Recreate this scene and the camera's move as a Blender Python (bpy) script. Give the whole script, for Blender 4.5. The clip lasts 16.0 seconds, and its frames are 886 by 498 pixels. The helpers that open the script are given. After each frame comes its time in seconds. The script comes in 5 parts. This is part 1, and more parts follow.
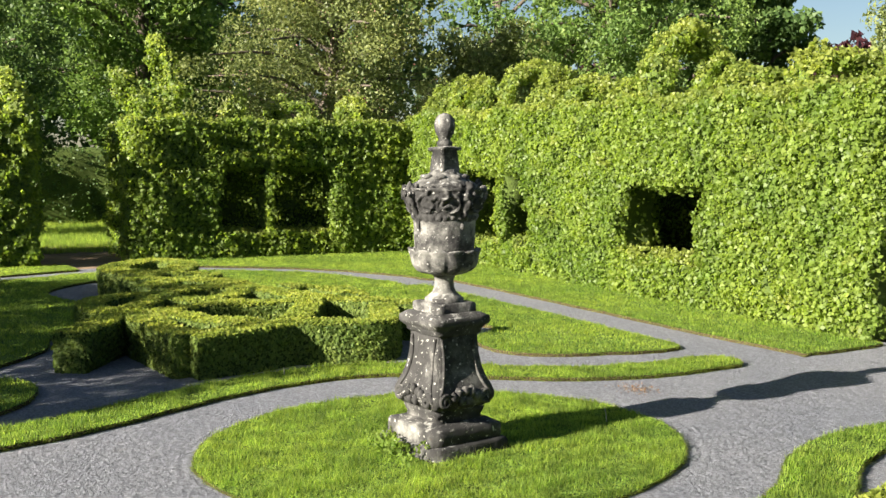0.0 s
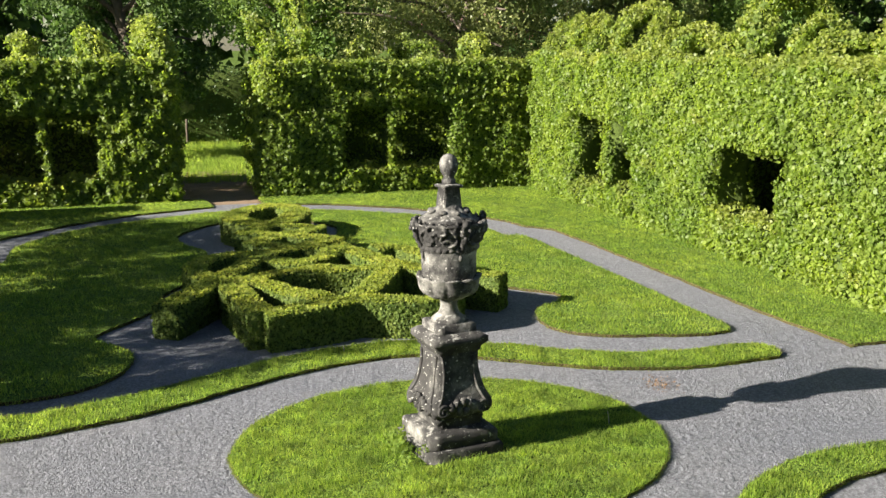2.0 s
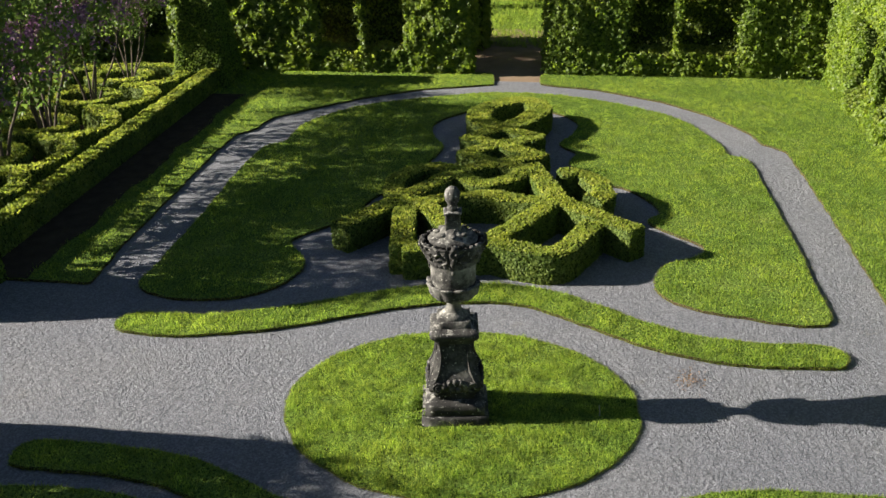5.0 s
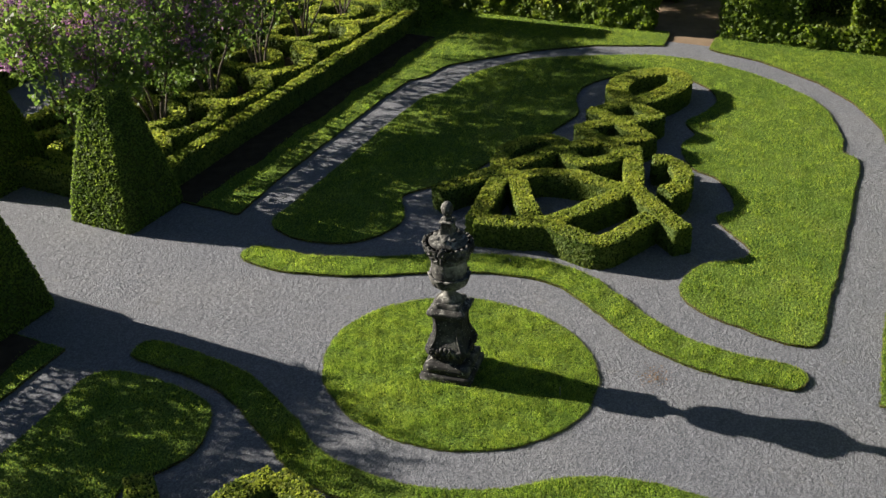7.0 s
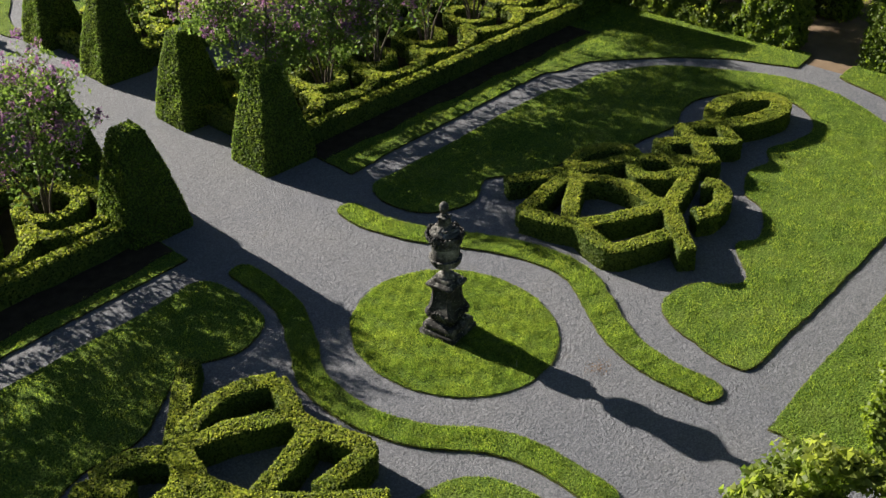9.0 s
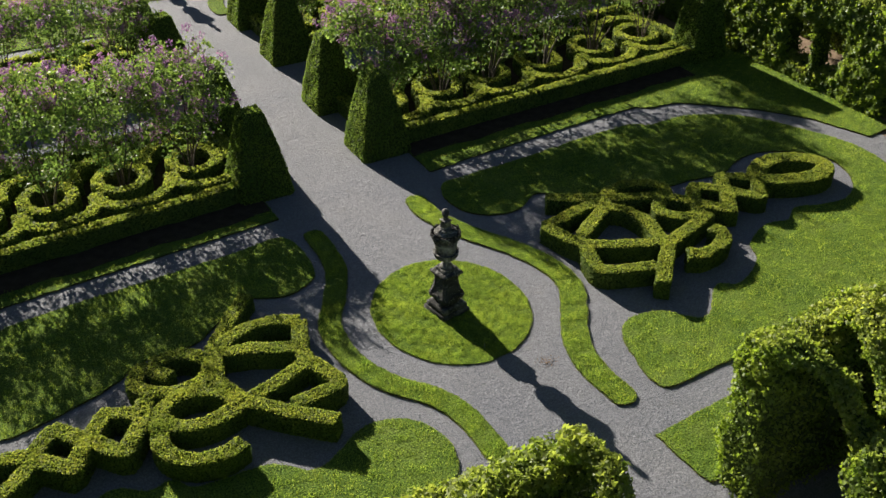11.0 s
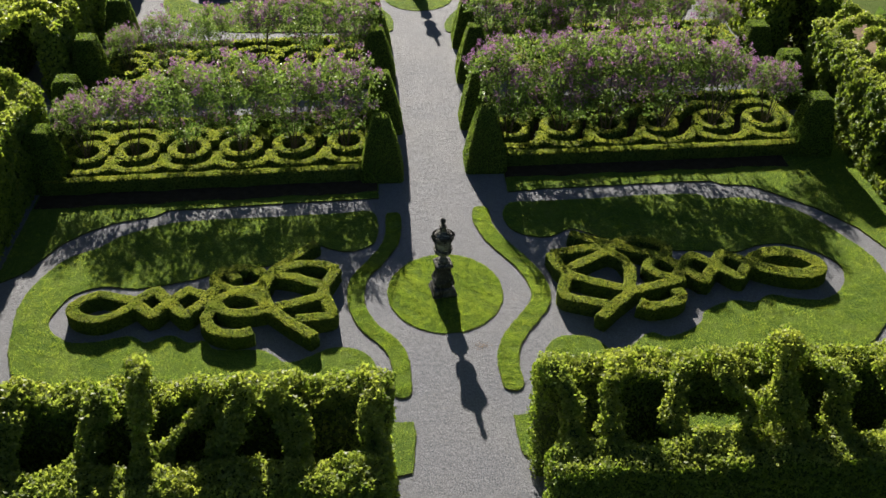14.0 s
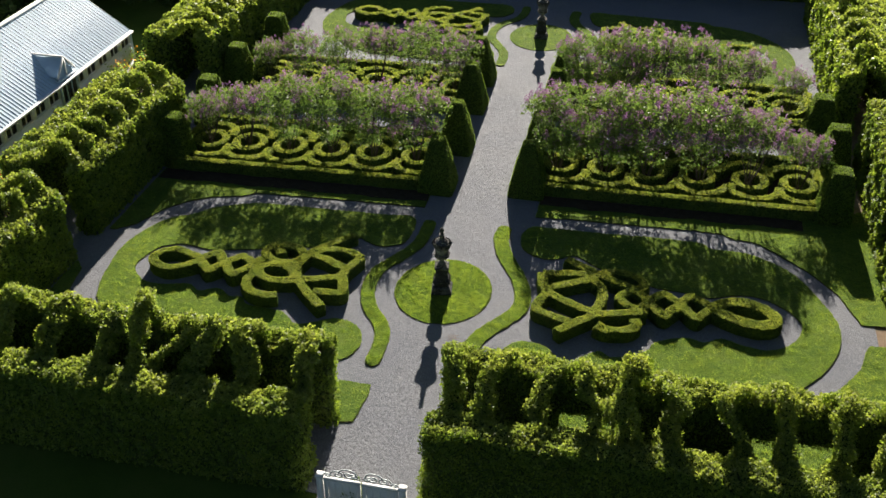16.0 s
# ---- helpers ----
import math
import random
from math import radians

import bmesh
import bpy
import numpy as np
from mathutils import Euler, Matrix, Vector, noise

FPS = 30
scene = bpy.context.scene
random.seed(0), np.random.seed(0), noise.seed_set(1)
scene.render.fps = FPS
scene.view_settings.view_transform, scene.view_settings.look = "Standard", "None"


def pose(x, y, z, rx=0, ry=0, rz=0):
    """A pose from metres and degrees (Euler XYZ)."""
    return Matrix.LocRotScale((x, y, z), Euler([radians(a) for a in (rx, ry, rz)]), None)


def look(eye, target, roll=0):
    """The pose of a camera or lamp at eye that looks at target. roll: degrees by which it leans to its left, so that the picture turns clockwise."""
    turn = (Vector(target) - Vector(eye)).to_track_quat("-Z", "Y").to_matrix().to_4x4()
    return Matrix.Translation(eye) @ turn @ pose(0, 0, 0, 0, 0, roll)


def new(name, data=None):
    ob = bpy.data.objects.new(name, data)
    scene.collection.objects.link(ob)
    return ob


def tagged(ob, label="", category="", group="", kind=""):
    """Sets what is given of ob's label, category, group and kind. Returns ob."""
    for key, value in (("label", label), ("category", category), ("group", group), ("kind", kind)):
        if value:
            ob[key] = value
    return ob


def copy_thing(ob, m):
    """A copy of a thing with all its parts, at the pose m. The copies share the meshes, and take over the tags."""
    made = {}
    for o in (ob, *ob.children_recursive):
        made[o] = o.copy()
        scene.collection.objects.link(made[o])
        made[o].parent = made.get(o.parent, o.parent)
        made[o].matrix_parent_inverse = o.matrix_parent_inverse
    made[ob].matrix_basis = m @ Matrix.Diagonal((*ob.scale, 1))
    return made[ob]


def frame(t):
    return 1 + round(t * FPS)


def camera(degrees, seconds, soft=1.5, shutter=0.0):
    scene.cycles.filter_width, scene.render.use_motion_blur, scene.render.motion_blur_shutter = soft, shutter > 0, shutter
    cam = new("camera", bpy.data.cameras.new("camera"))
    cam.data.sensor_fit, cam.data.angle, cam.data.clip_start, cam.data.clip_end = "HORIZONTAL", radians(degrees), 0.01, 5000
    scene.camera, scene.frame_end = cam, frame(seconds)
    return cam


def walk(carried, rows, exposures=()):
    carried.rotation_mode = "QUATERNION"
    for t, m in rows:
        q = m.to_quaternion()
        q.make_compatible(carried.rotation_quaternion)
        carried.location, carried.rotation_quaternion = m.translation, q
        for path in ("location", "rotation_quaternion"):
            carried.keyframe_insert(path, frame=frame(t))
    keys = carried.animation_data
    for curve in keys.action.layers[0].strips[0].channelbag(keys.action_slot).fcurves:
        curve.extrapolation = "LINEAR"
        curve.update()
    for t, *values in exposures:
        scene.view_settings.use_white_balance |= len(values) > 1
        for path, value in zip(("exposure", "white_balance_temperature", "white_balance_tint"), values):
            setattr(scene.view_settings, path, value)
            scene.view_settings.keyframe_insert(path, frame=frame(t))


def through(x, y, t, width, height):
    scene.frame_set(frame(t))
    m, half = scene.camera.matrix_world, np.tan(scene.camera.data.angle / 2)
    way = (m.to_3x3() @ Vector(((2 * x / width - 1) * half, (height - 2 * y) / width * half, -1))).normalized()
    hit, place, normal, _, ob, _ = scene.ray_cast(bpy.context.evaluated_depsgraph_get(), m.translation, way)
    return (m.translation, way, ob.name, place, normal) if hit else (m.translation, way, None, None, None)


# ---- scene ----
cam = camera(47.4, 16.0)
PATH = [
    (0, (-7.184, 3.581, 2.305), (-5.396, 2.702, 2.131), 0.2),
    (0.5, (-7.455, 3.421, 2.582), (-5.644, 2.602, 2.362), -0.0),
    (1, (-7.755, 3.205, 2.874), (-5.918, 2.463, 2.604), -0.1),
    (1.5, (-8.057, 2.908, 3.214), (-6.195, 2.255, 2.885), -0.0),
    (2, (-8.361, 2.541, 3.585), (-6.479, 1.991, 3.191), -0.1),
    (2.5, (-8.616, 2.045, 3.956), (-6.717, 1.618, 3.495), -0.3),
    (3, (-8.838, 1.482, 4.349), (-6.932, 1.188, 3.82), -0.6),
    (3.5, (-9.097, 0.862, 4.789), (-7.194, 0.708, 4.193), -0.7),
    (4, (-9.299, 0.176, 5.202), (-7.412, 0.168, 4.538), -0.8),
    (4.5, (-9.494, -0.515, 5.634), (-7.634, -0.384, 4.909), -0.9),
    (5, (-9.695, -1.388, 6.177), (-7.881, -1.097, 5.387), -1.0),
    (7.5, (-10.438, -6.452, 9.313), (-8.988, -5.537, 8.285), -2.1),
    (8, (-10.434, -7.709, 9.99), (-9.078, -6.688, 8.931), -2.0),
    (8.5, (-10.372, -8.93, 10.581), (-9.104, -7.82, 9.504), -2.1),
    (9, (-10.209, -10.373, 11.229), (-9.042, -9.17, 10.138), -2.0),
    (11.5, (-7.933, -17.56, 14.846), (-7.258, -16.049, 13.723), -0.5),
    (12, (-6.912, -19.107, 15.76), (-6.356, -17.553, 14.63), -0.2),
    (12.5, (-5.868, -20.45, 16.464), (-5.419, -18.864, 15.331), 0.0),
    (13, (-4.532, -21.927, 17.312), (-4.206, -20.315, 16.174), 0.2),
    (13.5, (-3.113, -23.268, 18.04), (-2.9, -21.64, 16.898), 0.2),
    (14, (-1.484, -24.745, 18.673), (-1.388, -23.1, 17.539), 0.3),
    (14.5, (0.15, -25.98, 19.324), (0.139, -24.328, 18.197), 0.3),
    (15, (2.113, -27.313, 19.971), (1.981, -25.657, 18.858), 0.3),
    (15.5, (4.103, -28.297, 20.765), (3.864, -26.65, 19.655), 0.3),
    (16, (6.508, -29.259, 21.721), (6.147, -27.632, 20.615), 0.2),
]
walk(cam, [(t, look(eye, target, roll)) for t, eye, target, roll in PATH], [(0, 2.12), (2, 2.02), (5, 1.7), (8, 1.32), (16, 1.32)])

# ---- light ----
SUN_AZ, SUN_EL = -6.6, 22.6          # degrees: from +y towards +x; height over the horizon
world = bpy.data.worlds.new("sky")
world.use_nodes = True
scene.world = world
wn = world.node_tree.nodes
sky = wn.new("ShaderNodeTexSky")
sky.sky_type, sky.sun_disc = "NISHITA", False
sky.sun_elevation, sky.sun_rotation = radians(SUN_EL), radians(SUN_AZ)
sky.air_density, sky.dust_density, sky.ozone_density = 1.0, 0.6, 1.5
wn["Background"].inputs[1].default_value = 0.026
world.node_tree.links.new(sky.outputs[0], wn["Background"].inputs[0])
sun_dir = Vector((math.sin(radians(SUN_AZ)) * math.cos(radians(SUN_EL)), math.cos(radians(SUN_AZ)) * math.cos(radians(SUN_EL)), math.sin(radians(SUN_EL))))
sun = new("sun", bpy.data.lights.new("sun", "SUN"))
sun.data.energy, sun.data.angle, sun.data.color = 5.0, radians(0.53), (1.0, 0.92, 0.81)
sun.matrix_world = look(sun_dir * 60, (0, 0, 0))


# ---- materials ----
def material(name):
    m = bpy.data.materials.new(name)
    m.use_nodes = True
    nt = m.node_tree
    return m, nt, nt.nodes["Principled BSDF"], nt.nodes["Material Output"]


def node(nt, kind, **values):
    n = nt.nodes.new(kind)
    for key, value in values.items():
        n.inputs[key].default_value = value
    return n


def ramp(nt, fac, stops):
    n = nt.nodes.new("ShaderNodeValToRGB")
    while len(n.color_ramp.elements) < len(stops):
        n.color_ramp.elements.new(0.5)
    for e, (p, c) in zip(n.color_ramp.elements, stops):
        e.position, e.color = p, (*c, 1)
    nt.links.new(fac, n.inputs[0])
    return n.outputs[0]


def noise_fac(nt, scale, detail=4.0, rough=0.6, coords="Object"):
    tc = nt.nodes.new("ShaderNodeTexCoord")
    n = node(nt, "ShaderNodeTexNoise", Scale=scale, Detail=detail, Roughness=rough)
    nt.links.new(tc.outputs[coords], n.inputs["Vector"])
    return n.outputs["Fac"]


def mix(nt, fac, a, b, blend="MIX"):
    n = nt.nodes.new("ShaderNodeMix")
    n.data_type, n.blend_type = "RGBA", blend
    for value, slot in ((fac, n.inputs[0]), (a, n.inputs[6]), (b, n.inputs[7])):
        if isinstance(value, (int, float)):
            slot.default_value = value
        elif isinstance(value, tuple):
            slot.default_value = (*value, 1)
        else:
            nt.links.new(value, slot)
    return n.outputs[2]


def bump(nt, bsdf, height, strength, distance):
    b = node(nt, "ShaderNodeBump", Strength=strength, Distance=distance)
    nt.links.new(height, b.inputs["Height"])
    nt.links.new(b.outputs[0], bsdf.inputs["Normal"])


def leaf_material(name, dark, mid, light, shine=0.55, through=0.35, patch=0.8, gloss=0.18, glow=(2.3, 2.3, 1.7), uneven=0.28):
    """Leaves: each leaf its own shade, clumps of lighter and darker growth, light shining through."""
    m, nt, bsdf, out = material(name)
    geo = nt.nodes.new("ShaderNodeNewGeometry")
    own = ramp(nt, geo.outputs["Random Per Island"], [(0.0, dark), (0.5, mid), (1.0, light)])
    patches = ramp(nt, noise_fac(nt, patch, 3.0), [(0.3, (0.68, 0.75, 0.7)), (0.7, (1.2, 1.1, 0.95))])
    tufts = ramp(nt, noise_fac(nt, patch * 9, 3.0), [(0.3, (1 - uneven,) * 3), (0.7, (1 + 0.9 * uneven, 1 + 0.85 * uneven, 1 + 0.6 * uneven))])
    colour = mix(nt, 1.0, mix(nt, 1.0, own, patches, "MULTIPLY"), tufts, "MULTIPLY")
    nt.links.new(colour, bsdf.inputs["Base Color"])
    bsdf.inputs["Roughness"].default_value = shine
    bsdf.inputs["Specular IOR Level"].default_value = gloss
    trans = nt.nodes.new("ShaderNodeBsdfTranslucent")
    lit = mix(nt, 1.0, colour, glow, "MULTIPLY")
    nt.links.new(lit, trans.inputs[0])
    both = nt.nodes.new("ShaderNodeMixShader")
    both.inputs[0].default_value = through
    nt.links.new(bsdf.outputs[0], both.inputs[1])
    nt.links.new(trans.outputs[0], both.inputs[2])
    nt.links.new(both.outputs[0], out.inputs[0])
    return m


def plain_material(name, colours, scale, rough=0.8, relief=0.3, depth=0.01, fine=60.0, metal=0.0, grains=(0.75, 1.15)):
    m, nt, bsdf, out = material(name)
    big = noise_fac(nt, scale, 6.0)
    small = noise_fac(nt, fine, 3.0)
    base = ramp(nt, big, [(0.25 + 0.5 * n / max(1, len(colours) - 1), c) for n, c in enumerate(colours)])
    grain = ramp(nt, small, [(0.3, (grains[0],) * 3), (0.7, (grains[1],) * 3)])
    nt.links.new(mix(nt, 1.0, base, grain, "MULTIPLY"), bsdf.inputs["Base Color"])
    bsdf.inputs["Roughness"].default_value, bsdf.inputs["Metallic"].default_value = rough, metal
    bsdf.inputs["Specular IOR Level"].default_value = 0.5 if rough < 0.6 else 0.08
    bump(nt, bsdf, small, relief, depth)
    return m


M_HORNBEAM = leaf_material("hornbeam_leaf", (0.108, 0.158, 0.034), (0.146, 0.209, 0.041), (0.192, 0.256, 0.056), 0.5, 0.45, 0.9, gloss=0.3, glow=(2.5, 2.5, 1.2), uneven=0.22)
# yellower young leaves for tops and ribs, lightened to imitate sun on them
M_HORN_LIT_SHOOT = leaf_material("sunlit_young_hornbeam_leaf", (0.152, 0.194, 0.05), (0.192, 0.24, 0.06), (0.24, 0.284, 0.078), 0.5, 0.48, 0.9, gloss=0.3, glow=(2.3, 2.3, 1.4), uneven=0.18)
# box sides: leaf colour darkened to carry the shade on them
M_BOX = leaf_material("box_leaf", (0.085, 0.135, 0.034), (0.125, 0.18, 0.042), (0.175, 0.228, 0.056), 0.6, 0.3, 1.6, glow=(1.8, 1.8, 1.2))
# box tops: yellow young shoots, with sunlight put into the lighter colour
M_BOX_LIT_SHOOT = leaf_material("sunlit_young_box_shoot", (0.148, 0.197, 0.04), (0.206, 0.254, 0.05), (0.285, 0.307, 0.07), 0.6, 0.45, 1.6)
M_YEW = leaf_material("yew_needle", (0.09, 0.15, 0.03), (0.125, 0.19, 0.037), (0.165, 0.235, 0.05), 0.6, 0.4, 1.4)
M_LILAC = leaf_material("lilac_leaf", (0.096, 0.152, 0.053), (0.136, 0.2, 0.07), (0.192, 0.256, 0.096), 0.48, 0.42, 1.0, gloss=0.25, glow=(1.8, 2.0, 1.1))
M_BLOSSOM = leaf_material("lilac_blossom", (0.21, 0.11, 0.26), (0.33, 0.19, 0.39), (0.52, 0.36, 0.54), 0.7, 0.35, 1.0, glow=(1.2, 1.0, 1.2))
M_TREE = leaf_material("tree_leaf", (0.05, 0.092, 0.031), (0.08, 0.135, 0.043), (0.125, 0.186, 0.062), 0.5, 0.28, 0.35, glow=(1.5, 1.7, 1.1), uneven=0.4)
M_TREE_LIGHT = leaf_material("pale_tree_leaf", (0.078, 0.14, 0.037), (0.116, 0.188, 0.05), (0.17, 0.245, 0.075), 0.5, 0.32, 0.35, glow=(1.7, 1.8, 1.0), uneven=0.38)
M_TREE_RED = leaf_material("copper_beech_leaf", (0.03, 0.012, 0.02), (0.05, 0.018, 0.028), (0.085, 0.035, 0.045), 0.45, 0.3, 0.4)
M_TREE_OLIVE = leaf_material("olive_bush_leaf", (0.105, 0.135, 0.053), (0.158, 0.195, 0.073), (0.23, 0.265, 0.108), 0.45, 0.32, 0.4, gloss=0.2, glow=(1.6, 1.6, 1.1), uneven=0.38)
M_BORDER = leaf_material("border_plant_leaf", (0.13, 0.19, 0.05), (0.2, 0.28, 0.065), (0.3, 0.36, 0.1), 0.55, 0.45, 0.8)
M_PINK = leaf_material("pink_blossom", (0.4, 0.16, 0.2), (0.55, 0.25, 0.3), (0.65, 0.4, 0.42), 0.7, 0.3, 1.0)
M_ORANGE = leaf_material("orange_blossom", (0.5, 0.12, 0.02), (0.6, 0.2, 0.03), (0.65, 0.4, 0.05), 0.7, 0.3, 1.0)
M_GRASS = leaf_material("grass_blade", (0.09, 0.155, 0.03), (0.158, 0.235, 0.042), (0.265, 0.33, 0.075), 0.6, 0.56, 0.6, uneven=0.42, glow=(2.45, 2.4, 1.7))
M_STRAW = leaf_material("dry_grass", (0.13, 0.115, 0.055), (0.22, 0.195, 0.1), (0.33, 0.3, 0.17), 0.7, 0.2, 2.0, glow=(1.0, 1.0, 0.9))
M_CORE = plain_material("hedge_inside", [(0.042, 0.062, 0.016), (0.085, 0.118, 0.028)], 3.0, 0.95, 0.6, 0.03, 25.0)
# box core darkened so gaps and grooves between the hedges look shaded
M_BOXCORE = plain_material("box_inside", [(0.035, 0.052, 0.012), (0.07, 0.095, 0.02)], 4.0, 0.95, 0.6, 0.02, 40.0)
M_TURF = plain_material("turf", [(0.06, 0.108, 0.02), (0.105, 0.165, 0.028), (0.15, 0.195, 0.045)], 0.9, 0.95, 1.0, 0.08, 26.0, 0.0, (0.1, 2.0))
M_SOIL = plain_material("soil", [(0.034, 0.026, 0.018), (0.072, 0.055, 0.037)], 4.0, 0.95, 0.7, 0.02, 60.0)
M_EDGE = plain_material("cut_turf", [(0.035, 0.028, 0.017), (0.075, 0.055, 0.03), (0.05, 0.06, 0.022)], 5.0, 0.95, 0.7, 0.02, 40.0)
M_EARTH = plain_material("trodden_earth", [(0.16, 0.115, 0.075), (0.3, 0.22, 0.15)], 1.5, 0.95, 0.6, 0.02, 50.0)
M_BARK = plain_material("bark", [(0.06, 0.05, 0.04), (0.14, 0.115, 0.09)], 8.0, 0.9, 0.7, 0.01, 40.0)
M_WHITE = plain_material("white_paint", [(0.7, 0.7, 0.68), (0.82, 0.82, 0.8)], 2.0, 0.45, 0.1, 0.002, 60.0)


def math_node(nt, kind, a, b):
    n = nt.nodes.new("ShaderNodeMath")
    n.operation = kind
    for value, slot in ((a, n.inputs[0]), (b, n.inputs[1])):
        if isinstance(value, (int, float)):
            slot.default_value = value
        else:
            nt.links.new(value, slot)
    return n.outputs[0]


def gravel_material():
    m, nt, bsdf, out = material("gravel")
    tc = nt.nodes.new("ShaderNodeTexCoord")
    stone = node(nt, "ShaderNodeTexVoronoi", Scale=55.0)
    nt.links.new(tc.outputs["Object"], stone.inputs["Vector"])
    sep = nt.nodes.new("ShaderNodeSeparateColor")
    nt.links.new(stone.outputs["Color"], sep.inputs[0])
    pebbles = ramp(nt, sep.outputs[0], [(0.0, (0.112, 0.117, 0.133)), (0.5, (0.163, 0.169, 0.19)), (1.0, (0.238, 0.246, 0.27))])
    worn = ramp(nt, noise_fac(nt, 0.35, 5.0), [(0.35, (0.88, 0.89, 0.91)), (0.7, (1.1, 1.08, 1.03))])
    tracks = ramp(nt, noise_fac(nt, 9.0, 8.0, 0.8), [(0.35, (0.89, 0.89, 0.895)), (0.65, (1.13, 1.13, 1.12))])
    worn = mix(nt, 1.0, worn, tracks, "MULTIPLY")
    moss = ramp(nt, noise_fac(nt, 1.3, 6.0, 0.7), [(0.62, (0, 0, 0)), (0.75, (0.35, 0.35, 0.35))])
    base = mix(nt, moss, mix(nt, 1.0, pebbles, worn, "MULTIPLY"), (0.20, 0.18, 0.12))
    nt.links.new(base, bsdf.inputs["Base Color"])
    bsdf.inputs["Roughness"].default_value = 0.85
    scuff = math_node(nt, "ADD", math_node(nt, "MULTIPLY", noise_fac(nt, 15.0, 8.0, 0.75), 1.45), math_node(nt, "MULTIPLY", noise_fac(nt, 4.5, 6.0, 0.6), 1.1))
    # raked rings beside the island
    oval = nt.nodes.new("ShaderNodeVectorMath")
    oval.operation = "MULTIPLY"
    oval.inputs[1].default_value = (1 / 1.78, 1 / 2.03, 0.0)
    nt.links.new(tc.outputs["Object"], oval.inputs[0])
    far = nt.nodes.new("ShaderNodeVectorMath")
    far.operation = "LENGTH"
    nt.links.new(oval.outputs[0], far.inputs[0])
    rake = math_node(nt, "SINE", math_node(nt, "MULTIPLY", far.outputs["Value"], 150.0), 0.0)
    near = nt.nodes.new("ShaderNodeMapRange")
    near.inputs[1].default_value, near.inputs[2].default_value, near.inputs[3].default_value, near.inputs[4].default_value = 1.06, 1.17, 0.06, 0.0
    nt.links.new(far.outputs["Value"], near.inputs[0])
    scuff = math_node(nt, "ADD", scuff, math_node(nt, "MULTIPLY", rake, near.outputs[0]))
    add = nt.nodes.new("ShaderNodeMath")
    add.operation = "MULTIPLY_ADD"
    add.inputs[1].default_value = 0.22
    nt.links.new(stone.outputs["Distance"], add.inputs[0])
    nt.links.new(scuff, add.inputs[2])
    bump(nt, bsdf, add.outputs[0], 1.0, 0.04)
    return m


def stone_material(name, black, clean):
    """Grey limestone; soot covers it more where black is higher."""
    m, nt, bsdf, out = material(name)
    grey = ramp(nt, noise_fac(nt, 3.2, 8.0, 0.65), [(0.28, (0.09, 0.09, 0.085)), (0.5, (0.21, 0.205, 0.19)), (0.7, (0.4, 0.39, 0.36))])
    soot = ramp(nt, noise_fac(nt, 2.6, 8.0, 0.75), [(black, (0.2, 0.2, 0.205)), (clean, (1.0, 1.0, 0.97))])
    lichen = ramp(nt, noise_fac(nt, 30.0, 4.0, 0.6), [(0.635, (0, 0, 0)), (0.665, (0.8, 0.8, 0.8))])
    rust = ramp(nt, noise_fac(nt, 4.4, 5.0, 0.6, "Generated"), [(0.7, (0, 0, 0)), (0.78, (0.45, 0.45, 0.45))])
    base = mix(nt, 1.0, grey, soot, "MULTIPLY")
    base = mix(nt, rust, base, (0.16, 0.10, 0.03))
    base = mix(nt, lichen, base, (0.46, 0.45, 0.41))
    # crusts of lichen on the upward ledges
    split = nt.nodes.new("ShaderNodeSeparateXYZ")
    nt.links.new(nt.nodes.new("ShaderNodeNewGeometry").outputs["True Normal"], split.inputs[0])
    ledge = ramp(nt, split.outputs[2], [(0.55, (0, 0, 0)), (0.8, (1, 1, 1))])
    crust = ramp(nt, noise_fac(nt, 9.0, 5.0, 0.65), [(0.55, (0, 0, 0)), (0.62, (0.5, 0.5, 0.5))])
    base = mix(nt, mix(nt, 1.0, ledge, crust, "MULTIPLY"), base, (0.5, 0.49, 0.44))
    nt.links.new(base, bsdf.inputs["Base Color"])
    bsdf.inputs["Roughness"].default_value = 0.9
    bsdf.inputs["Specular IOR Level"].default_value = 0.15
    bump(nt, bsdf, noise_fac(nt, 22.0, 6.0, 0.7), 0.8, 0.02)
    return m


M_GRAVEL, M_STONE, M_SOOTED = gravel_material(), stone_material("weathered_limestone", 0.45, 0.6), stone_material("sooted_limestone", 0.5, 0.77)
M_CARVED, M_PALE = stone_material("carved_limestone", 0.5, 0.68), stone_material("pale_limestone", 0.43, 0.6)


# ---- building helpers ----
def wobble(p, size, seed):
    """A smooth vector field, about -1 to 1, whose bumps are about size metres across."""
    r = np.random.default_rng(seed)
    out = np.zeros_like(p)
    for k in range(6):
        d = r.normal(size=(3, 3))
        d *= (2 * np.pi / size * (0.5 + 0.9 * r.random(3)) / np.linalg.norm(d, axis=1))[:, None]
        out += np.sin(p @ d.T + r.random(3) * 6.28)
    return out / 3.0


def mesh_of(name, verts, faces, mat, smooth=False):
    me = bpy.data.meshes.new(name)
    verts, faces = np.asarray(verts, np.float32), np.asarray(faces, np.int32)
    n, k = faces.shape
    me.vertices.add(len(verts))
    me.vertices.foreach_set("co", verts.ravel())
    me.loops.add(n * k)
    me.loops.foreach_set("vertex_index", faces.ravel())
    me.polygons.add(n)
    me.polygons.foreach_set("loop_start", np.arange(0, n * k, k, dtype=np.int32))
    if smooth:
        me.polygons.foreach_set("use_smooth", np.ones(n, bool))
    me.materials.append(mat)
    me.update(calc_edges=True)
    return me


